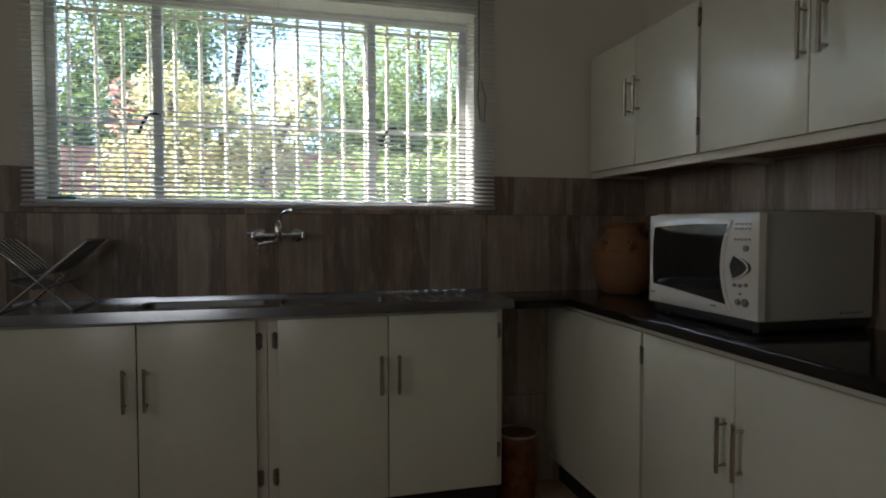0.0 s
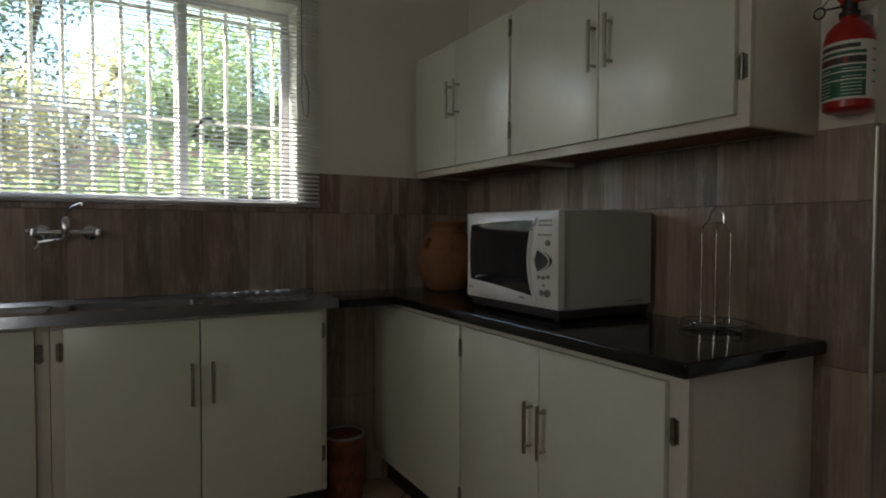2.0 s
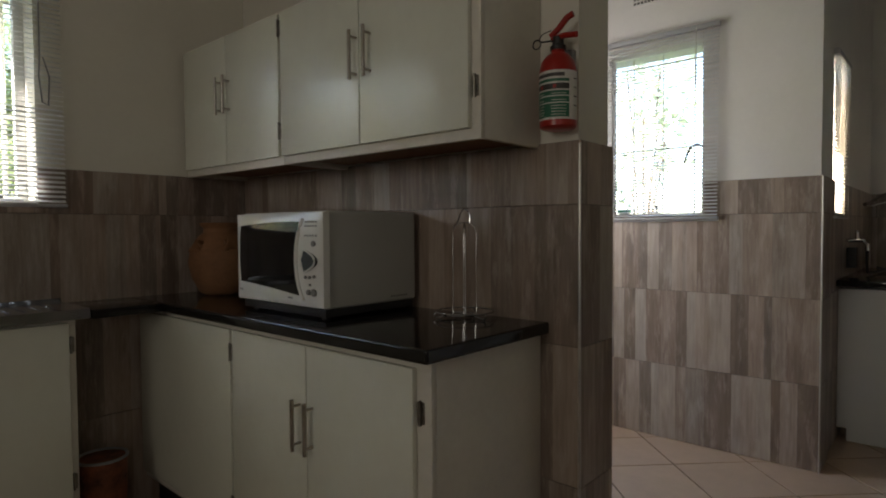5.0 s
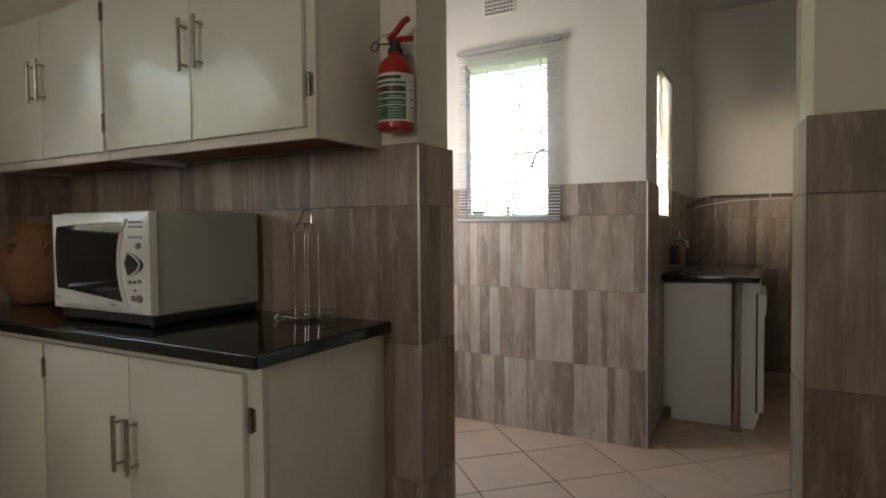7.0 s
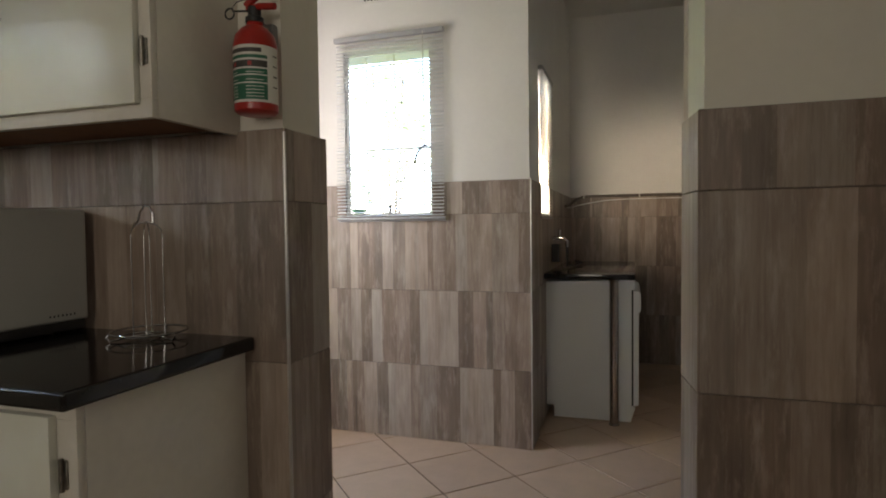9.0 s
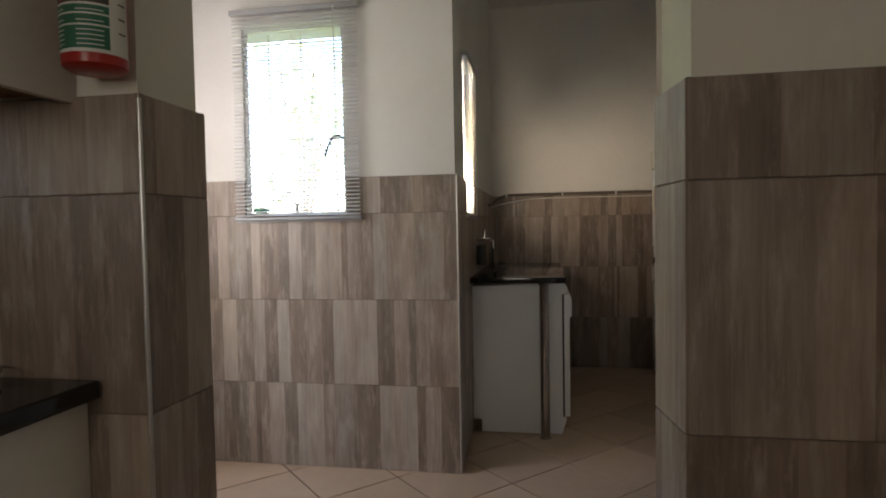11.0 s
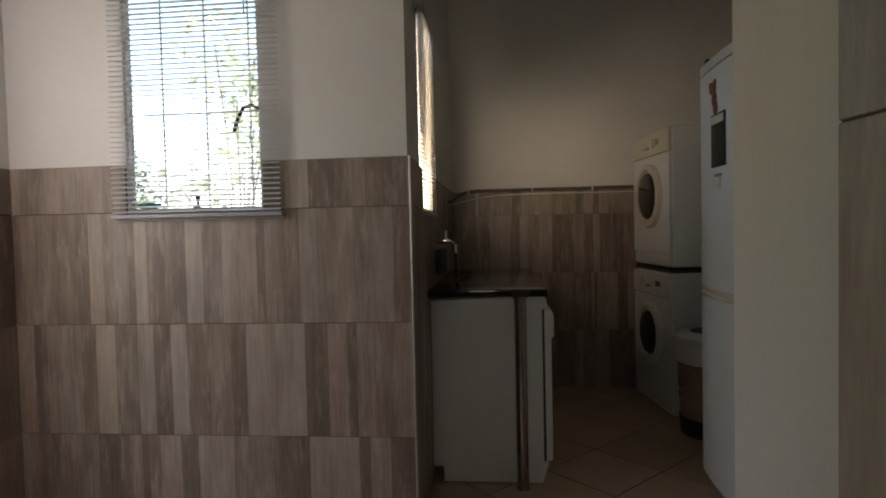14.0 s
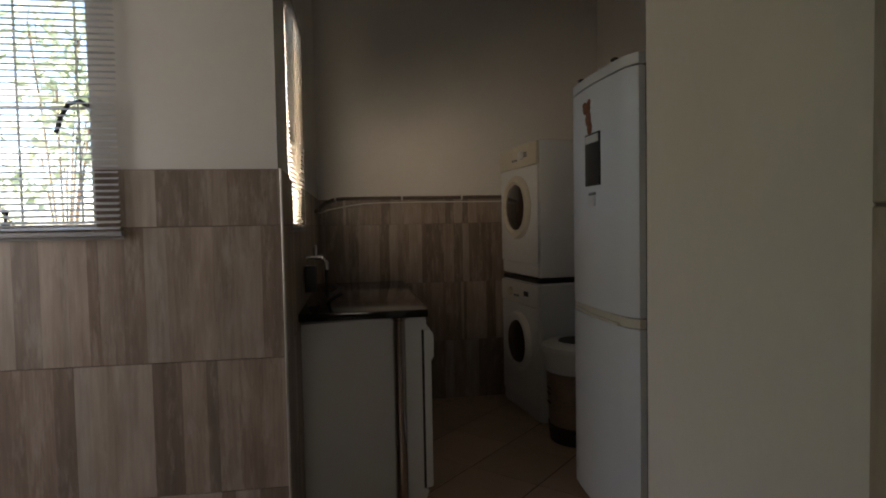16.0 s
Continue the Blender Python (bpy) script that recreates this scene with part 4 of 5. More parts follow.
part("casing", box(bmesh.new(), FX0, FX1, -0.58, -0.055, 0.03, 1.855, 0.008, 2), WHITE_ENAMEL, fr)
part("lower_door", bowed(0.06, 0.852), WHITE_ENAMEL, fr)
part("upper_door", bowed(0.895, 1.810), WHITE_ENAMEL, fr)
part("top_cap", bowed(1.817, 1.857, 0.02), WHITE_ENAMEL, fr)
part("grip_strip", bowed(0.856, 0.890, 0.012), CREAM_PLASTIC, fr, "recessed yellowed grip strip")
part("gasket", B(FX0 + 0.01, FX1 - 0.01, -0.056, -0.044, 0.07, 1.82), GREY_PLASTIC, fr)
part("handle", tube(bmesh.new(), [(0.20, 0.022, 0.874), (0.05, 0.036, 0.870), (-0.10, 0.036, 0.866), (-0.22, 0.020, 0.862)], 0.007, 8), CREAM_PLASTIC, fr)
for x in (-0.2, 0.13):
    part("hinge_cap", B(x, x + 0.03, 0.004, 0.022, 1.857, 1.866), BLACK_PLASTIC, fr, "small black cap")
for x in (-0.25, 0.25):
    part("foot", lathe(bmesh.new(), [(0.022, 0), (0.022, 0.031)], (x, -0.1, 0), 12), BLACK_PLASTIC, fr)
    part("foot", lathe(bmesh.new(), [(0.022, 0), (0.022, 0.031)], (x, -0.5, 0), 12), BLACK_PLASTIC, fr)
MAGNET = mat("brown_magnet", (0.22, 0.085, 0.04), 0.6, scale=40, vary=0.4, bump=0.1)
bm = bmesh.new()
for cx, cz, rx, rz in ((0.105, 1.735, 0.042, 0.026), (0.088, 1.69, 0.03, 0.035), (0.075, 1.65, 0.026, 0.032), (0.125, 1.752, 0.02, 0.014), (0.078, 1.757, 0.016, 0.014)):
    bmesh.ops.create_icosphere(bm, subdivisions=2, radius=1.0, matrix=Matrix.LocRotScale((cx, 0.022, cz), None, (rx, 0.008, rz)))
magnet_1 = tagged(place(part("fridge_magnet", bm, MAGNET), (4.02, -0.801, -0.01)), "small brown figure-shaped fridge magnet on the upper door", "magnet")
notepad = thing("memo_board", "small black memo board on the white fridge door", "memo board", (4.02, -0.801, -0.01))
part("board", B(-0.03, 0.115, 0.020, 0.028, 1.41, 1.625, bevel=0.002), BLACK_PLASTIC, notepad)
part("heading", B(-0.022, 0.107, 0.028, 0.0295, 1.585, 1.617), LABEL_WHITE, notepad, "white heading strip")
magnet_2 = thing("fridge_clip", "small white clip magnet on the fridge door", "magnet", (4.02, -0.801, -0.01))
part("clip_body", box(bmesh.new(), 0.02, 0.085, 0.020, 0.032, 1.325, 1.365, 0.004, 2), WHITE_PLASTIC, magnet_2)
part("clip_bar", B(0.015, 0.075, 0.021, 0.031, 1.37, 1.382, bevel=0.002), GREY_PLASTIC, magnet_2)

# bucket between fridge and washing machine
bk = thing("lidded_bucket", "white lidded bucket in a brown bin beside the fridge", "bucket", (4.955, -1.06, 0.0))
part("bin_body", lathe(bmesh.new(), [(0.16, 0.0), (0.165, 0.02), (0.185, 0.40), (0.18, 0.402)], sides=32), mat("brown_bin", (0.28, 0.20, 0.15), 0.4, scale=7, vary=0.35, bump=0.03), bk, "brown translucent bin")
part("bin_base", lathe(bmesh.new(), [(0.167, 0.002), (0.176, 0.10)], sides=32), BLACK_PLASTIC, bk, "black bin base")
part("bucket_body", lathe(bmesh.new(), [(0.172, 0.40), (0.188, 0.405), (0.198, 0.50), (0.202, 0.51), (0.202, 0.525), (0.19, 0.53)], sides=32), WHITE_PLASTIC, bk)
part("lid", lathe(bmesh.new(), [(0.206, 0.528), (0.208, 0.55), (0.19, 0.562), (0.12, 0.572), (0.118, 0.566), (0.06, 0.564)], sides=32), WHITE_PLASTIC, bk)
part("lid_hole", lathe(bmesh.new(), [(0.115, 0.566), (0.112, 0.574), (0.02, 0.5745)], sides=24), BLACK_PLASTIC, bk, "dark lid opening")
for z in (0.22, 0.27, 0.30):
    part("scrawl", band(0.181, z, z + 0.012, 75, 100, 5), LABEL_DARK, bk, "dark printed mark")

# counter with dishwasher
dw = thing("dishwasher", "white under-counter dishwasher seen from its side", "dishwasher", (4.55, 0.147, 0.0))


def side_shape(pts, x0, x1):
    """A body with an outline in y and z, drawn out along x."""
    b = bmesh.new()
    f = b.faces.new([b.verts.new((x0, y, z)) for y, z in pts])
    g = bmesh.ops.extrude_face_region(b, geom=[f])
    bmesh.ops.translate(b, vec=(x1 - x0, 0, 0), verts=[v for v in g["geom"] if isinstance(v, bmesh.types.BMVert)])
    bmesh.ops.bevel(b, geom=b.edges[:], offset=0.003, segments=2, affect="EDGES", profile=0.6)
    return b


part("casing", side_shape([(0.285, 0.075), (0.285, 0.845), (-0.225, 0.862), (-0.243, 0.845), (-0.243, 0.808), (-0.222, 0.800), (-0.222, 0.105), (-0.243, 0.095), (-0.215, 0.004), (0.238, 0.004), (0.238, 0.075)], -0.295, 0.295), WHITE_ENAMEL, dw)
# black strip, just proud of the side, draws the shaded door gap
part("gap_strip", B(-0.2975, 0.29, -0.232, -0.2215, 0.106, 0.798), BLACK_PLASTIC, dw, "black strip for the shaded gap behind the door")
part("door", side_shape([(-0.230, 0.108), (-0.230, 0.797), (-0.262, 0.797), (-0.274, 0.775), (-0.274, 0.68), (-0.262, 0.665), (-0.262, 0.115), (-0.255, 0.108)], -0.296, 0.296), WHITE_ENAMEL, dw)
counter = tagged(part("laundry_counter", B(4.165, 5.45, -0.095, 0.432, 0.868, 0.902, bevel=0.005), GRANITE), "dark polished granite counter over the dishwasher", "worktop")
pole = thing("counter_leg", "polished steel tubular leg holding the counter corner", "table leg", (4.205, 0.025, 0))
TUBE = mat("steel_tube", (0.34, 0.30, 0.265), 0.16, 1.0, scale=9, vary=0.1, bump=0.0)
part("tube", tube(bmesh.new(), [(0, 0, 0.006), (0, 0, 0.862)], 0.026, 24), TUBE, pole)
part("flange", lathe(bmesh.new(), [(0.032, 0), (0.031, 0.006), (0.024, 0.012)], sides=24), TUBE, pole)
part("flange", lathe(bmesh.new(), [(0.024, 0.854), (0.034, 0.860), (0.034, 0.867)], sides=24), TUBE, pole)

# wall tap, hose and pipes
lt = thing("laundry_tap", "chrome wall tap with a grey hose above the laundry counter", "tap", (4.56, 0.434, 1.11))
bm = tube(bmesh.new(), [(0, 0, 0), (0, -0.05, 0.0), (0, -0.085, 0.0), (0, -0.10, -0.02), (0, -0.10, -0.06)], 0.011, 12)
part("tap_body", bm, CHROME, lt)
part("tap_stem", tube(bmesh.new(), [(0, -0.05, 0), (0, -0.05, 0.05)], 0.009, 10), CHROME, lt)
part("tap_cross", tube(bmesh.new(), [(-0.03, -0.05, 0.052), (0.03, -0.05, 0.052)], 0.007, 8), CHROME, lt)
part("hose", tube(bmesh.new(), [(0, -0.10, -0.06), (0.0, -0.10, -0.13), (0.03, -0.10, -0.185), (0.15, -0.12, -0.195), (0.4, -0.16, -0.19), (0.6, -0.1, -0.19)], 0.009, 8), BLACK_PLASTIC, lt)
part("junction_box", B(-0.05, 0.03, -0.055, -0.004, -0.16, -0.04, bevel=0.006), BLACK_PLASTIC, lt)
pc = thing("pipe_run", "dark wall pipe with white clips above the laundry tiles", "pipe", (5.88, 0, 1.42))
part("pipe", tube(bmesh.new(), [(-0.55, 0.424, -0.075), (-0.25, 0.424, -0.06), (-0.10, 0.420, -0.035), (-0.04, 0.39, -0.005), (-0.008, 0.33, 0.020), (-0.006, 0.25, 0.024), (-0.006, -1.0, 0.024)], 0.012, 8), PIPE, pc)
part("cable", tube(bmesh.new(), [(-0.40, 0.425, -0.08), (-0.12, 0.42, -0.075), (-0.03, 0.38, -0.055), (-0.018, 0.28, -0.035), (-0.014, 0.14, -0.014), (-0.014, 0.0, -0.008), (-0.014, -0.3, -0.006), (-0.014, -1.0, -0.010)], 0.0045, 6), LABEL_WHITE, pc, "thin white cable")
for y in (0.325, -0.136, -0.561):
    part("clip", B(-0.022, 0.0, y - 0.006, y + 0.006, 0.008, 0.045, bevel=0.002), LABEL_WHITE, pc, "white pipe clip")

# air vent, socket
vent = thing("air_vent", "square perforated white air brick high on the wall", "vent", (3.68, 1.275, 2.515), kind="structure")
part("vent_plate", B(-0.008, 0.0, -0.10, 0.10, -0.055, 0.075, bevel=0.002), PLASTER, vent)
for i in range(9):
    for j in range(5):
        part("vent_hole", B(-0.0105, -0.0085, -0.088 + i * 0.0205, -0.076 + i * 0.0205, -0.046 + j * 0.023, -0.034 + j * 0.023), BLACK_PLASTIC, vent, "dark vent hole")
sock = thing("wall_socket", "white double wall socket on the tiled passage wall", "socket", (3.36, 1.962, 1.36))
part("plate", B(-0.04, 0.04, -0.010, 0.0, -0.08, 0.08, bevel=0.004), WHITE_PLASTIC, sock)
for z in (0.03, -0.04):
    for x, dz in ((0, 0.012), (-0.012, -0.008), (0.012, -0.008)):
        part("pin_hole", lathe(bmesh.new(), [(0.0035, 0), (0.0035, 0.001)], (x, -0.0101, z + dz), 8, pose(0, 0, 0, 90, 0, 0)), BLACK_PLASTIC, sock)

# bag and bin in the corner gap
bin_ = thing("patterned_bin", "small orange patterned bin in the gap beside the sink", "bin", (1.195, 2.45, 0.0))
part("bin_body", lathe(bmesh.new(), [(0.075, 0), (0.08, 0.01), (0.088, 0.30), (0.084, 0.302)], sides=24), mat("bin_print", (0.16, 0.05, 0.022), 0.6, scale=16, vary=0.8, bump=0.1, fine=50), bin_)
part("bin_rim", ring(0.088, 0.305, 0.006, 24), GREY_PLASTIC, bin_, "pale rim")

sponge = tagged(part("sponge", box(bmesh.new(), -0.665, -0.585, 2.62, 2.69, 1.309, 1.328, 0.006, 2), mat("green_sponge", (0.03, 0.22, 0.12), 0.9, scale=40, vary=0.3, bump=0.3)), "small green sponge on the kitchen window sill", "sponge")
dish = tagged(part("soap_dish", lathe(bmesh.new(), [(0.03, 0), (0.042, 0.012), (0.043, 0.02), (0.038, 0.018)], (3.705, 1.43, 1.274), 20), mat("green_plastic", (0.06, 0.30, 0.12), 0.4, scale=10, vary=0.1, bump=0.0)), "small green dish on the passage window sill", "dish")
peg = thing("stay_peg", "small dark window stay peg on the passage window sill", "window stay", (3.70, 1.235, 1.273))
part("peg", lathe(bmesh.new(), [(0.012, 0), (0.012, 0.006), (0.005, 0.012), (0.005, 0.030), (0.010, 0.036), (0.008, 0.046)], sides=12), BLACK_PLASTIC, peg)
part("stay_arm", tube(bmesh.new(), [(0, -0.06, 0.008), (0, 0.07, 0.008)], 0.004, 6), BLACK_PLASTIC, peg)

stay = thing("window_stay", "dark window stay lying on the kitchen window sill", "window stay", (0.86, 2.68, 1.309))
part("stay_arm", tube(bmesh.new(), [(-0.09, 0, 0.008), (0.09, 0, 0.012)], 0.005, 6), BLACK_PLASTIC, stay)
part("peg", lathe(bmesh.new(), [(0.01, 0), (0.01, 0.02), (0.005, 0.03)], (-0.05, 0, 0), 10), BLACK_PLASTIC, stay)


# ---- garden ----
LEAF_DARK = leaf_mat("dark_leaves", (0.05, 0.09, 0.035), (0.20, 0.26, 0.11))
LEAF_LIGHT = leaf_mat("light_leaves", (0.15, 0.22, 0.07), (0.42, 0.48, 0.22))
LEAF_YELLOW = leaf_mat("yellow_leaves", (0.34, 0.32, 0.12), (0.68, 0.62, 0.36))
LEAF_PALE = leaf_mat("pale_leaves", (0.45, 0.50, 0.34), (0.68, 0.72, 0.55))
LEAF_PINK = leaf_mat("pink_flowers", (0.5, 0.22, 0.16), (0.6, 0.36, 0.28))
BARK = mat("bark", (0.12, 0.085, 0.06), 0.9, scale=12, vary=0.4, bump=0.5, stretch=(1, 1, 0.3))


def leaves(blobs, count, size, seed):
    """Many small bent leaves scattered through rounded clumps, denser towards the skin."""
    r = random.Random(seed)
    vs, fs = [], []
    total = sum(b[3] * b[4] for b in blobs)
    for x, y, z, rx, rz in blobs:
        for _ in range(int(count * rx * rz / total)):
            d = Vector((r.gauss(0, 1), r.gauss(0, 1), r.gauss(0, 1))).normalized() * (0.45 + 0.6 * r.random() ** 0.6)
            p = Vector((x + d.x * rx, y + d.y * rx, z + d.z * rz))
            q = Euler((r.uniform(-1.2, 1.2), r.uniform(-1.2, 1.2), r.uniform(0, 6.3))).to_matrix()
            s = size * r.uniform(0.6, 1.4)
            k = len(vs)
            for c in ((0, -s, 0), (0.42 * s, 0, 0.12 * s), (0, s, 0), (-0.42 * s, 0, 0.12 * s)):
                vs.append(p + q @ Vector(c))
            fs += [(k, k + 1, k + 2), (k, k + 2, k + 3)]
    me = bpy.data.meshes.new("leaves")
    me.from_pydata(vs, [], fs)
    return me


def plant(name, label, category, base, blobs, count, size, m, trunk, seed, group=""):
    t = thing(name, label, category, base, group=group)
    bm = bmesh.new()
    r = random.Random(seed)
    for x, y, z, rx, rz in blobs:
        pts = [(r.uniform(-0.08, 0.08), r.uniform(-0.08, 0.08), 0), (x * 0.25, y * 0.25, z * 0.35), (x * 0.6, y * 0.6, z * 0.7), (x, y, z)]
        tube(bm, pts, trunk, 6)
        for _ in range(3):
            e = Vector((x, y, z)) + Vector((r.uniform(-1, 1) * rx, r.uniform(-1, 1) * rx, r.uniform(-0.3, 0.9) * rz)) * 0.8
            tube(bm, [(x * 0.6, y * 0.6, z * 0.7), (Vector((x, y, z)) * 0.85 + e * 0.15)[:], e[:]], trunk * 0.4, 5)
    part("trunk", bm, BARK, t)
    me = leaves(blobs, count, size, seed)
    me.materials.append(m)
    ob = new("crown", me)
    ob.parent = t
    return t


G = -0.16
plant("garden_shrub", "yellow-green flowering garden shrub outside the window", "shrub", (-0.55, 6.2, G),
      [(-0.5, 0, 1.7, 0.55, 0.6), (0.1, 0.2, 2.3, 0.5, 0.5), (0.5, 0, 1.8, 0.5, 0.6), (0.0, -0.3, 1.3, 0.7, 0.6), (0.85, 0.3, 2.65, 0.3, 0.4), (-1.1, 0.2, 1.2, 0.5, 0.5), (-0.35, 0, 2.6, 0.3, 0.35)], 9000, 0.04, LEAF_YELLOW, 0.03, 11)
plant("garden_shrub", "pink-tinged flowering garden shrub outside the window", "shrub", (-1.45, 6.9, G),
      [(0, 0, 2.6, 0.22, 0.35), (0.2, 0, 2.2, 0.2, 0.3)], 160, 0.05, LEAF_PINK, 0.02, 12)
for i, (x, y, h) in enumerate([(-3.2, 5.0, 0.9), (-2.2, 4.7, 0.75), (-1.2, 4.6, 0.7), (-0.2, 4.7, 0.75), (0.8, 4.8, 0.9), (1.8, 4.9, 1.0), (2.8, 5.0, 1.0), (3.8, 5.2, 1.1), (4.9, 5.4, 1.1)]):
    plant("hedge_bush", "low green leafy hedge bush in the sun", "bush", (x, y, G), [(0, 0, h * 1.6, 0.62, h * 0.6), (0.35, 0.1, h * 1.75, 0.4, h * 0.42), (-0.35, -0.1, h * 1.5, 0.4, h * 0.42)], 4000, 0.04, LEAF_LIGHT, 0.02, 20 + i, "hedge bushes")
trees = [(-5.2, 11.0, 5.2, 2.3, LEAF_DARK), (-2.2, 12.0, 6.0, 2.5, LEAF_DARK), (2.6, 12.0, 4.8, 1.9, LEAF_LIGHT), (4.6, 10.5, 4.4, 1.9, LEAF_LIGHT), (7.4, 12.0, 6.0, 2.4, LEAF_DARK),
         (10.2, 4.0, 4.6, 1.1, LEAF_PALE), (-8.5, 13.0, 6.5, 2.8, LEAF_DARK), (-1.6, 15.0, 7.0, 2.2, LEAF_DARK), (-4.2, 14.0, 6.5, 2.4, LEAF_DARK), (1.9, 14.5, 5.2, 1.9, LEAF_DARK), (3.6, 15.0, 7.0, 2.3, LEAF_LIGHT), (6.0, 15.0, 7.0, 2.4, LEAF_DARK), (11.0, 9.0, 6.0, 2.5, LEAF_DARK)]
for i, (x, y, h, r, m) in enumerate(trees):
    rr = random.Random(60 + i)
    blobs = [(rr.uniform(-1, 1) * r * 0.7, rr.uniform(-1, 1) * r * 0.7, h * rr.uniform(0.32, 0.95), r * rr.uniform(0.4, 0.62), r * rr.uniform(0.35, 0.5)) for _ in range(9)]
    plant("garden_tree", "tall leafy garden tree behind the hedge" if y > 8 else "young light green tree outside the passage window", "tree", (x, y, G), blobs, (650 if m == LEAF_PALE else 12000), (0.1 if m == LEAF_PALE else 0.06), m, (0.012 if m == LEAF_PALE else 0.06), 90 + i, "garden trees")
bw = structure("garden_wall", B(-12, 12, 9.0, 9.2, G, 2.3), mat("garden_brick", (0.36, 0.18, 0.14), 0.9, scale=6, vary=0.3, bump=0.3), "low red brick garden wall behind the hedge", "wall")


# unseen slabs added outside the lamp openings so that no sun gets in
rear_sun_block = tagged(part("curtain", B(-1.55, -0.35, -1.735, -1.72, 0.97, 2.05), LABEL_WHITE), "plain white slab added to keep sun out of the rear opening, unseen", "curtain")
curtain = tagged(part("curtain", B(-2.10, -2.085, -0.25, 1.25, 1.15, 2.25), LABEL_WHITE), "plain white slab added to keep sun out of the side opening, unseen", "curtain")


# ---- wall tiles ----
MESHES = {}


def tile_mesh(w, h, t):
    key = (round(w, 4), round(h, 4))
    if key not in MESHES:
        a, c, e = w / 2 - 0.0002, h / 2 - 0.0013, 0.0012
        vs = [(sx * a, 0, sz * c) for sx, sz in ((-1, -1), (1, -1), (1, 1), (-1, 1))]
        vs += [(sx * a, -t + e, sz * c) for sx, sz in ((-1, -1), (1, -1), (1, 1), (-1, 1))]
        vs += [(sx * a, -t, sz * (c - e)) for sx, sz in ((-1, -1), (1, -1), (1, 1), (-1, 1))]
        fs = [(8, 9, 10, 11)]
        for b in (0, 4):
            for k in range(4):
                j = (k + 1) % 4
                fs.append((b + k, b + j, b + 4 + j, b + 4 + k))
        me = bpy.data.meshes.new("tile")
        me.from_pydata(vs, [], fs)
        me.materials.append(TILE)
        MESHES[key] = me
    return MESHES[key]


TURNS = {"-y": 0, "-x": -90, "+y": 180, "+x": 90}


def tile_wall(wall, facing, plane, u0, u1, start, hole=None, rows=ROWS_Z, width=T, at=None):
    """Tiles on a wall: plane is the plastered face; hole: an opening to leave free; start: where a joint lies; at: a turn in plan for a skewed face."""
    sign = -1 if facing[0] == "-" else 1
    ax = facing[1]
    gt = 0.0095

    def grout(a, c, z0, z1):
        p = sorted((plane + sign * 0.0005, plane + sign * gt))
        return (a, c, p[0], p[1], z0, z1) if ax == "y" else (p[0], p[1], a, c, z0, z1)

    zt = rows[-1][1]
    cells = [(u0, u1, 0.001, zt)]
    if hole:
        a, c, zb, _ = hole
        cells = [(u0, a, 0.001, zt), (c, u1, 0.001, zt), (a, c, 0.001, min(zb, zt))]
    bed = part("grout_bed", boxes(*[grout(*q) for q in cells if q[1] - q[0] > 0.002]), GROUT, wall, "brown tile grout", smooth=False)
    if at:
        bed.matrix_world = at
    for i, (z0, z1) in enumerate(rows):
        shift = start
        k = math.floor((u0 - shift) / width)
        while shift + k * width < u1 - 0.001:
            a, c = max(u0, shift + k * width), min(u1, shift + (k + 1) * width)
            k += 1
            if c - a < 0.012:
                continue
            rects = [(a, c, z0, z1)]
            if hole and a < hole[1] and c > hole[0] and z1 > hole[2]:
                rects = [(a, min(c, hole[0]), z0, z1), (max(a, hole[1]), c, z0, z1), (max(a, hole[0]), min(c, hole[1]), z0, hole[2])]
            for p, q, s, e in rects:
                if q - p < 0.012 or e - s < 0.012:
                    continue
                ob = new("tile", tile_mesh(q - p, e - s, 0.0125))
                ob.parent = wall
                mid = (p + q) / 2
                pos = (mid, plane + sign * 0.0006, (s + e) / 2) if ax == "y" else (plane + sign * 0.0006, mid, (s + e) / 2)
                ob.matrix_world = (at or Matrix.Identity(4)) @ pose(*pos, 0, 0, TURNS[facing])


tile_wall(wall_north, "-y", 2.615, -1.9, 1.917, 1.917 - 20 * T, W1)
tile_wall(wall_stub, "-x", 1.93, 0.765, 2.602, 0.765, rows=STUB_Z)
tile_wall(wall_stub, "-y", 0.777, 1.918, 2.130, 1.918, rows=STUB_Z)
tile_wall(wall_stub, "+x", 2.118, 0.765, 1.962, 0.765, rows=STUB_Z)
tile_wall(wall_pillar, "-x", 2.012, -1.6, -0.216, -0.216 - 10 * T, rows=PILLAR_Z)
tile_wall(wall_pillar, "+y", 0.0, 0.0, 0.164, 0.0, rows=PILLAR_Z, at=pose(2.0, -0.2285, 0, 0, 0, 7.4))
tile_wall(wall_passage, "-y", 1.975, 3.205, 3.667, 3.667 - 10 * T)
tile_wall(wall_middle, "-x", 3.68, 0.422, 1.962, 0.635 - T, W2)
tile_wall(wall_middle, "-y", 0.435, 3.668, 3.9, 3.668)
tile_wall(wall_laundry, "-y", 0.447, 3.9, 5.887, 3.9, W3)
tile_wall(wall_east, "-x", 5.90, -1.6, 0.434, -0.147 - 10 * T)

# tiles added on the two unseen walls, which darken the bounced light
tile_wall(wall_south, "+y", -1.6, -1.888, 2.0, -1.888, WS)
tile_wall(wall_west, "+x", -1.9, -1.588, 2.602, -1.588, (-0.2, 1.2, 1.2, 2.2))

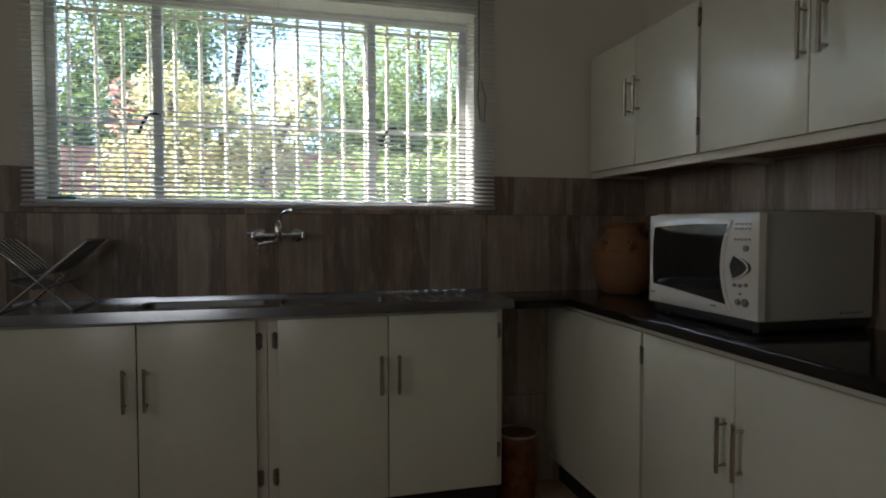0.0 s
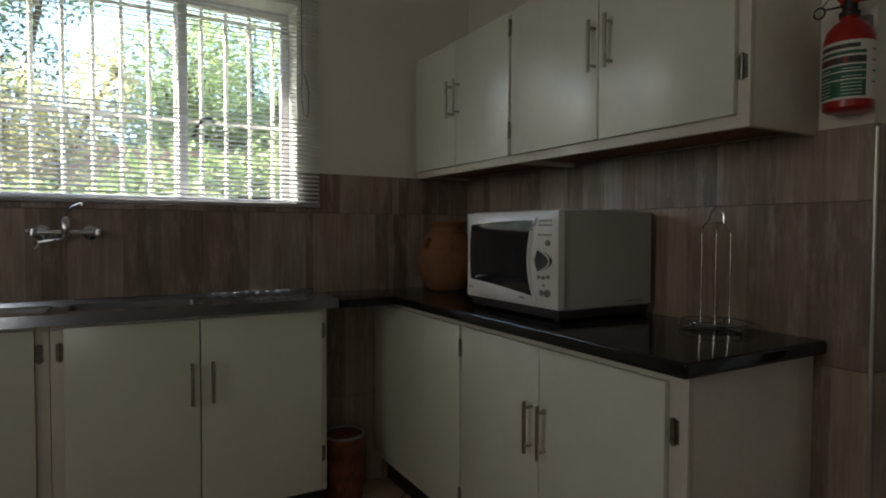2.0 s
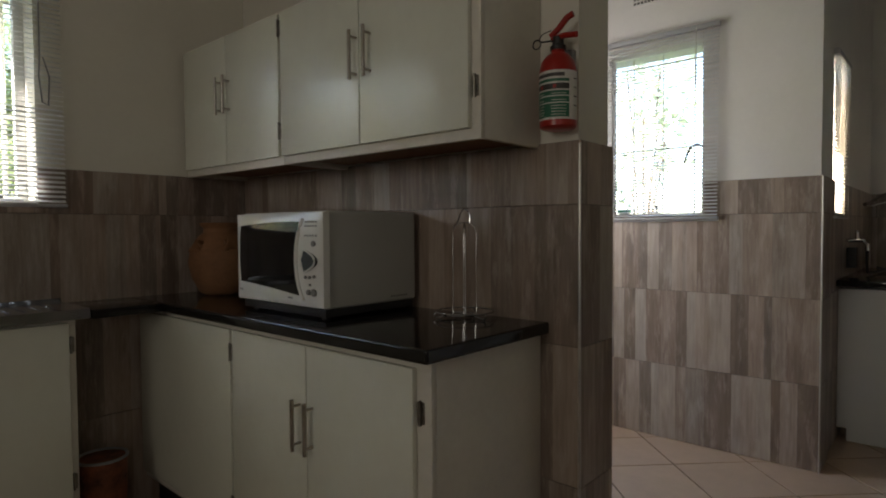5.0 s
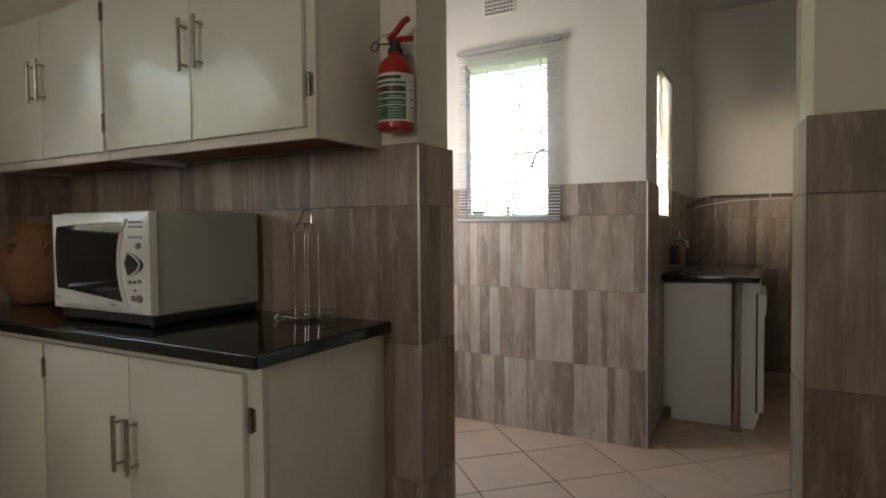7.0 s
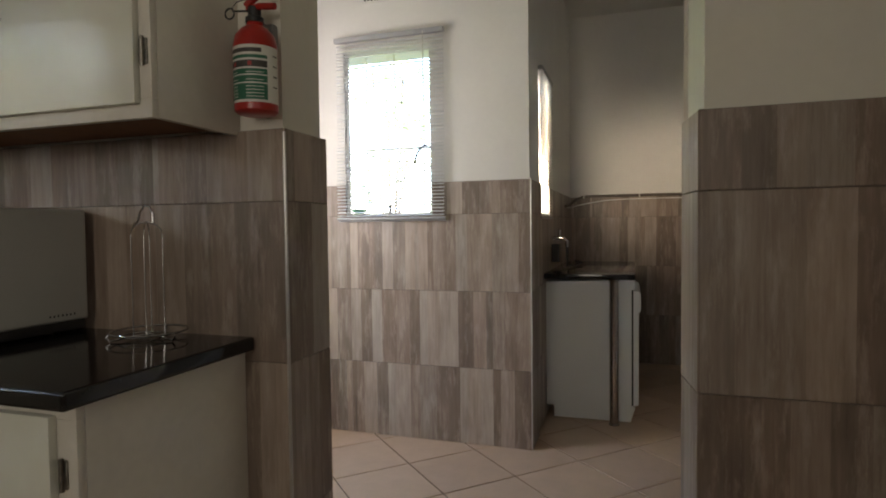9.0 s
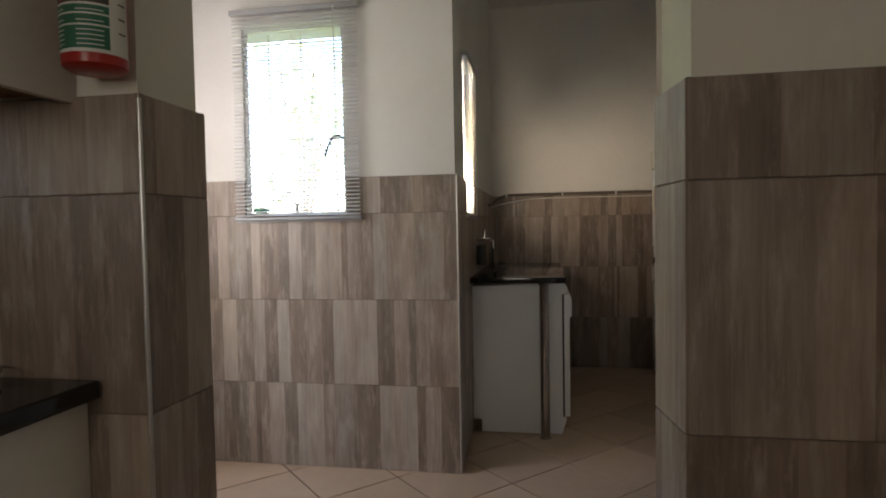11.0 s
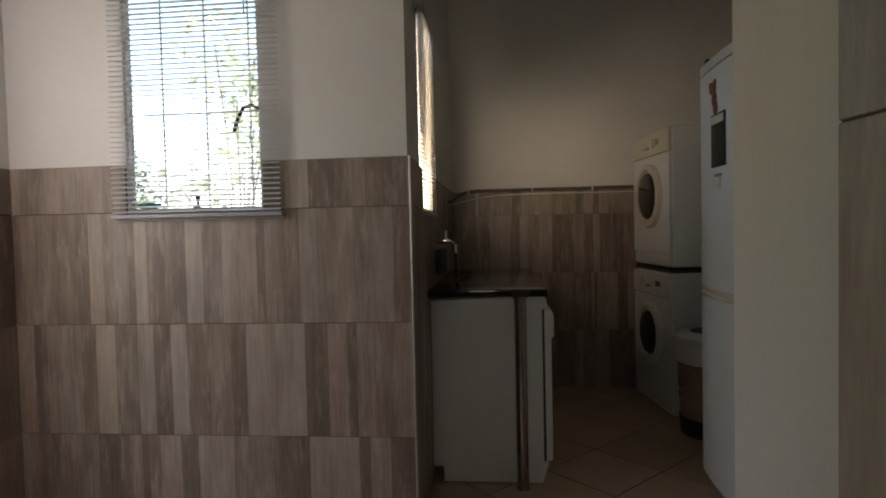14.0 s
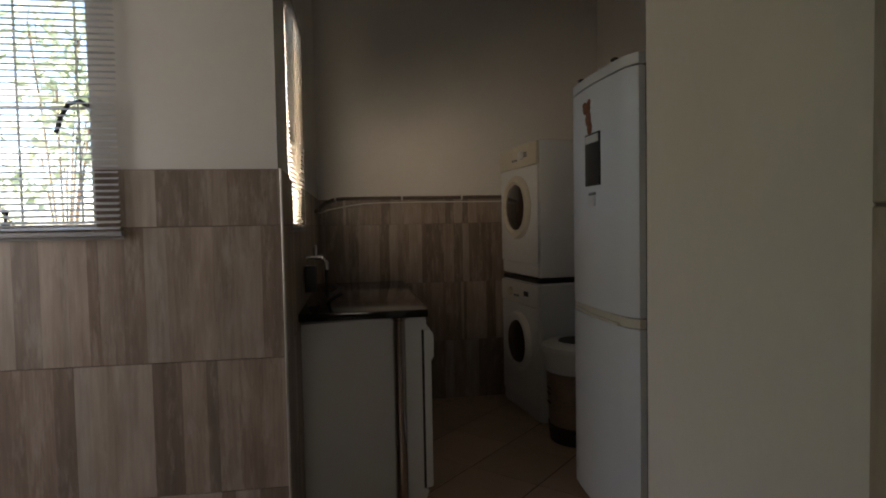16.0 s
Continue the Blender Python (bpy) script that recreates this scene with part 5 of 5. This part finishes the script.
# corner trims
for x, y in ((1.9165, 0.7640), (3.6655, 0.4210)):
    s = 1 if y > 0 else -1
    bm = tube(bmesh.new(), [(x + 0.004, y + 0.004 * s, 0.002), (x + 0.004, y + 0.004 * s, TOP + 0.001)], 0.0048, 10)
    tagged(part("corner_trim", bm, ALU), "slim aluminium tile corner trim", "trim", kind="structure")

# ---- floor tiles, laid diagonally ----
PITCH, C0 = 0.385, Vector((3.325, 0.45))
A, Bv = Vector((math.sqrt(0.5), math.sqrt(0.5))) * PITCH, Vector((math.sqrt(0.5), -math.sqrt(0.5))) * PITCH


def clip_poly(pts, f):
    out = []
    for p, q in zip(pts, pts[1:] + pts[:1]):
        a, c = f(p), f(q)
        if a >= 0:
            out.append(p)
        if (a >= 0) != (c >= 0):
            out.append(p + (q - p) * (a / (a - c)))
    return out


def floor_tile_mesh(pts):
    ctr = sum(pts, Vector((0, 0))) / len(pts)
    vs, n = [], len(pts)
    for s, z in ((1.0, -0.0035), (1.0, -0.0012), (0.994, 0.0)):
        vs += [(*((p - ctr) * s), z) for p in pts]
    fs = [tuple(range(2 * n, 3 * n))]
    for b in (0, n):
        for k in range(n):
            j = (k + 1) % n
            fs.append((b + k, b + j, b + n + j, b + n + k))
    me = bpy.data.meshes.new("floor_tile")
    me.from_pydata(vs, [], fs)
    me.materials.append(FLOOR_TILE)
    return me, ctr


gap = 0.982
full = None
for i in range(-20, 20):
    for j in range(-20, 20):
        c = C0 + A * (i + 0.5) + Bv * (j + 0.5)
        quad = [c + (A * s + Bv * t) * 0.5 * gap for s, t in ((-1, -1), (1, -1), (1, 1), (-1, 1))][::-1]
        whole = all(-1.9 <= p.x <= 5.90 and -1.6 <= p.y <= 2.6 and not (p.x > 3.9 and p.y > 0.6) for p in quad)
        if whole:
            if full is None:
                full, _ = floor_tile_mesh(quad)
            me = full
        else:
            if c.x > 3.9 and c.y > 0.665:
                continue
            for f in (lambda p: p.x + 1.9, lambda p: (3.88 if c.x < 3.9 and c.y > 0.3 else 5.90) - p.x, lambda p: p.y + 1.6, lambda p: (0.64 if c.x > 3.9 else 2.615) - p.y):
                quad = clip_poly(quad, f) if quad else quad
            if len(quad) < 3:
                continue
            me, c = floor_tile_mesh(quad)
        ob = new("floor_tile", me)
        ob.parent = floor
        ob.location = (c.x, c.y, 0)
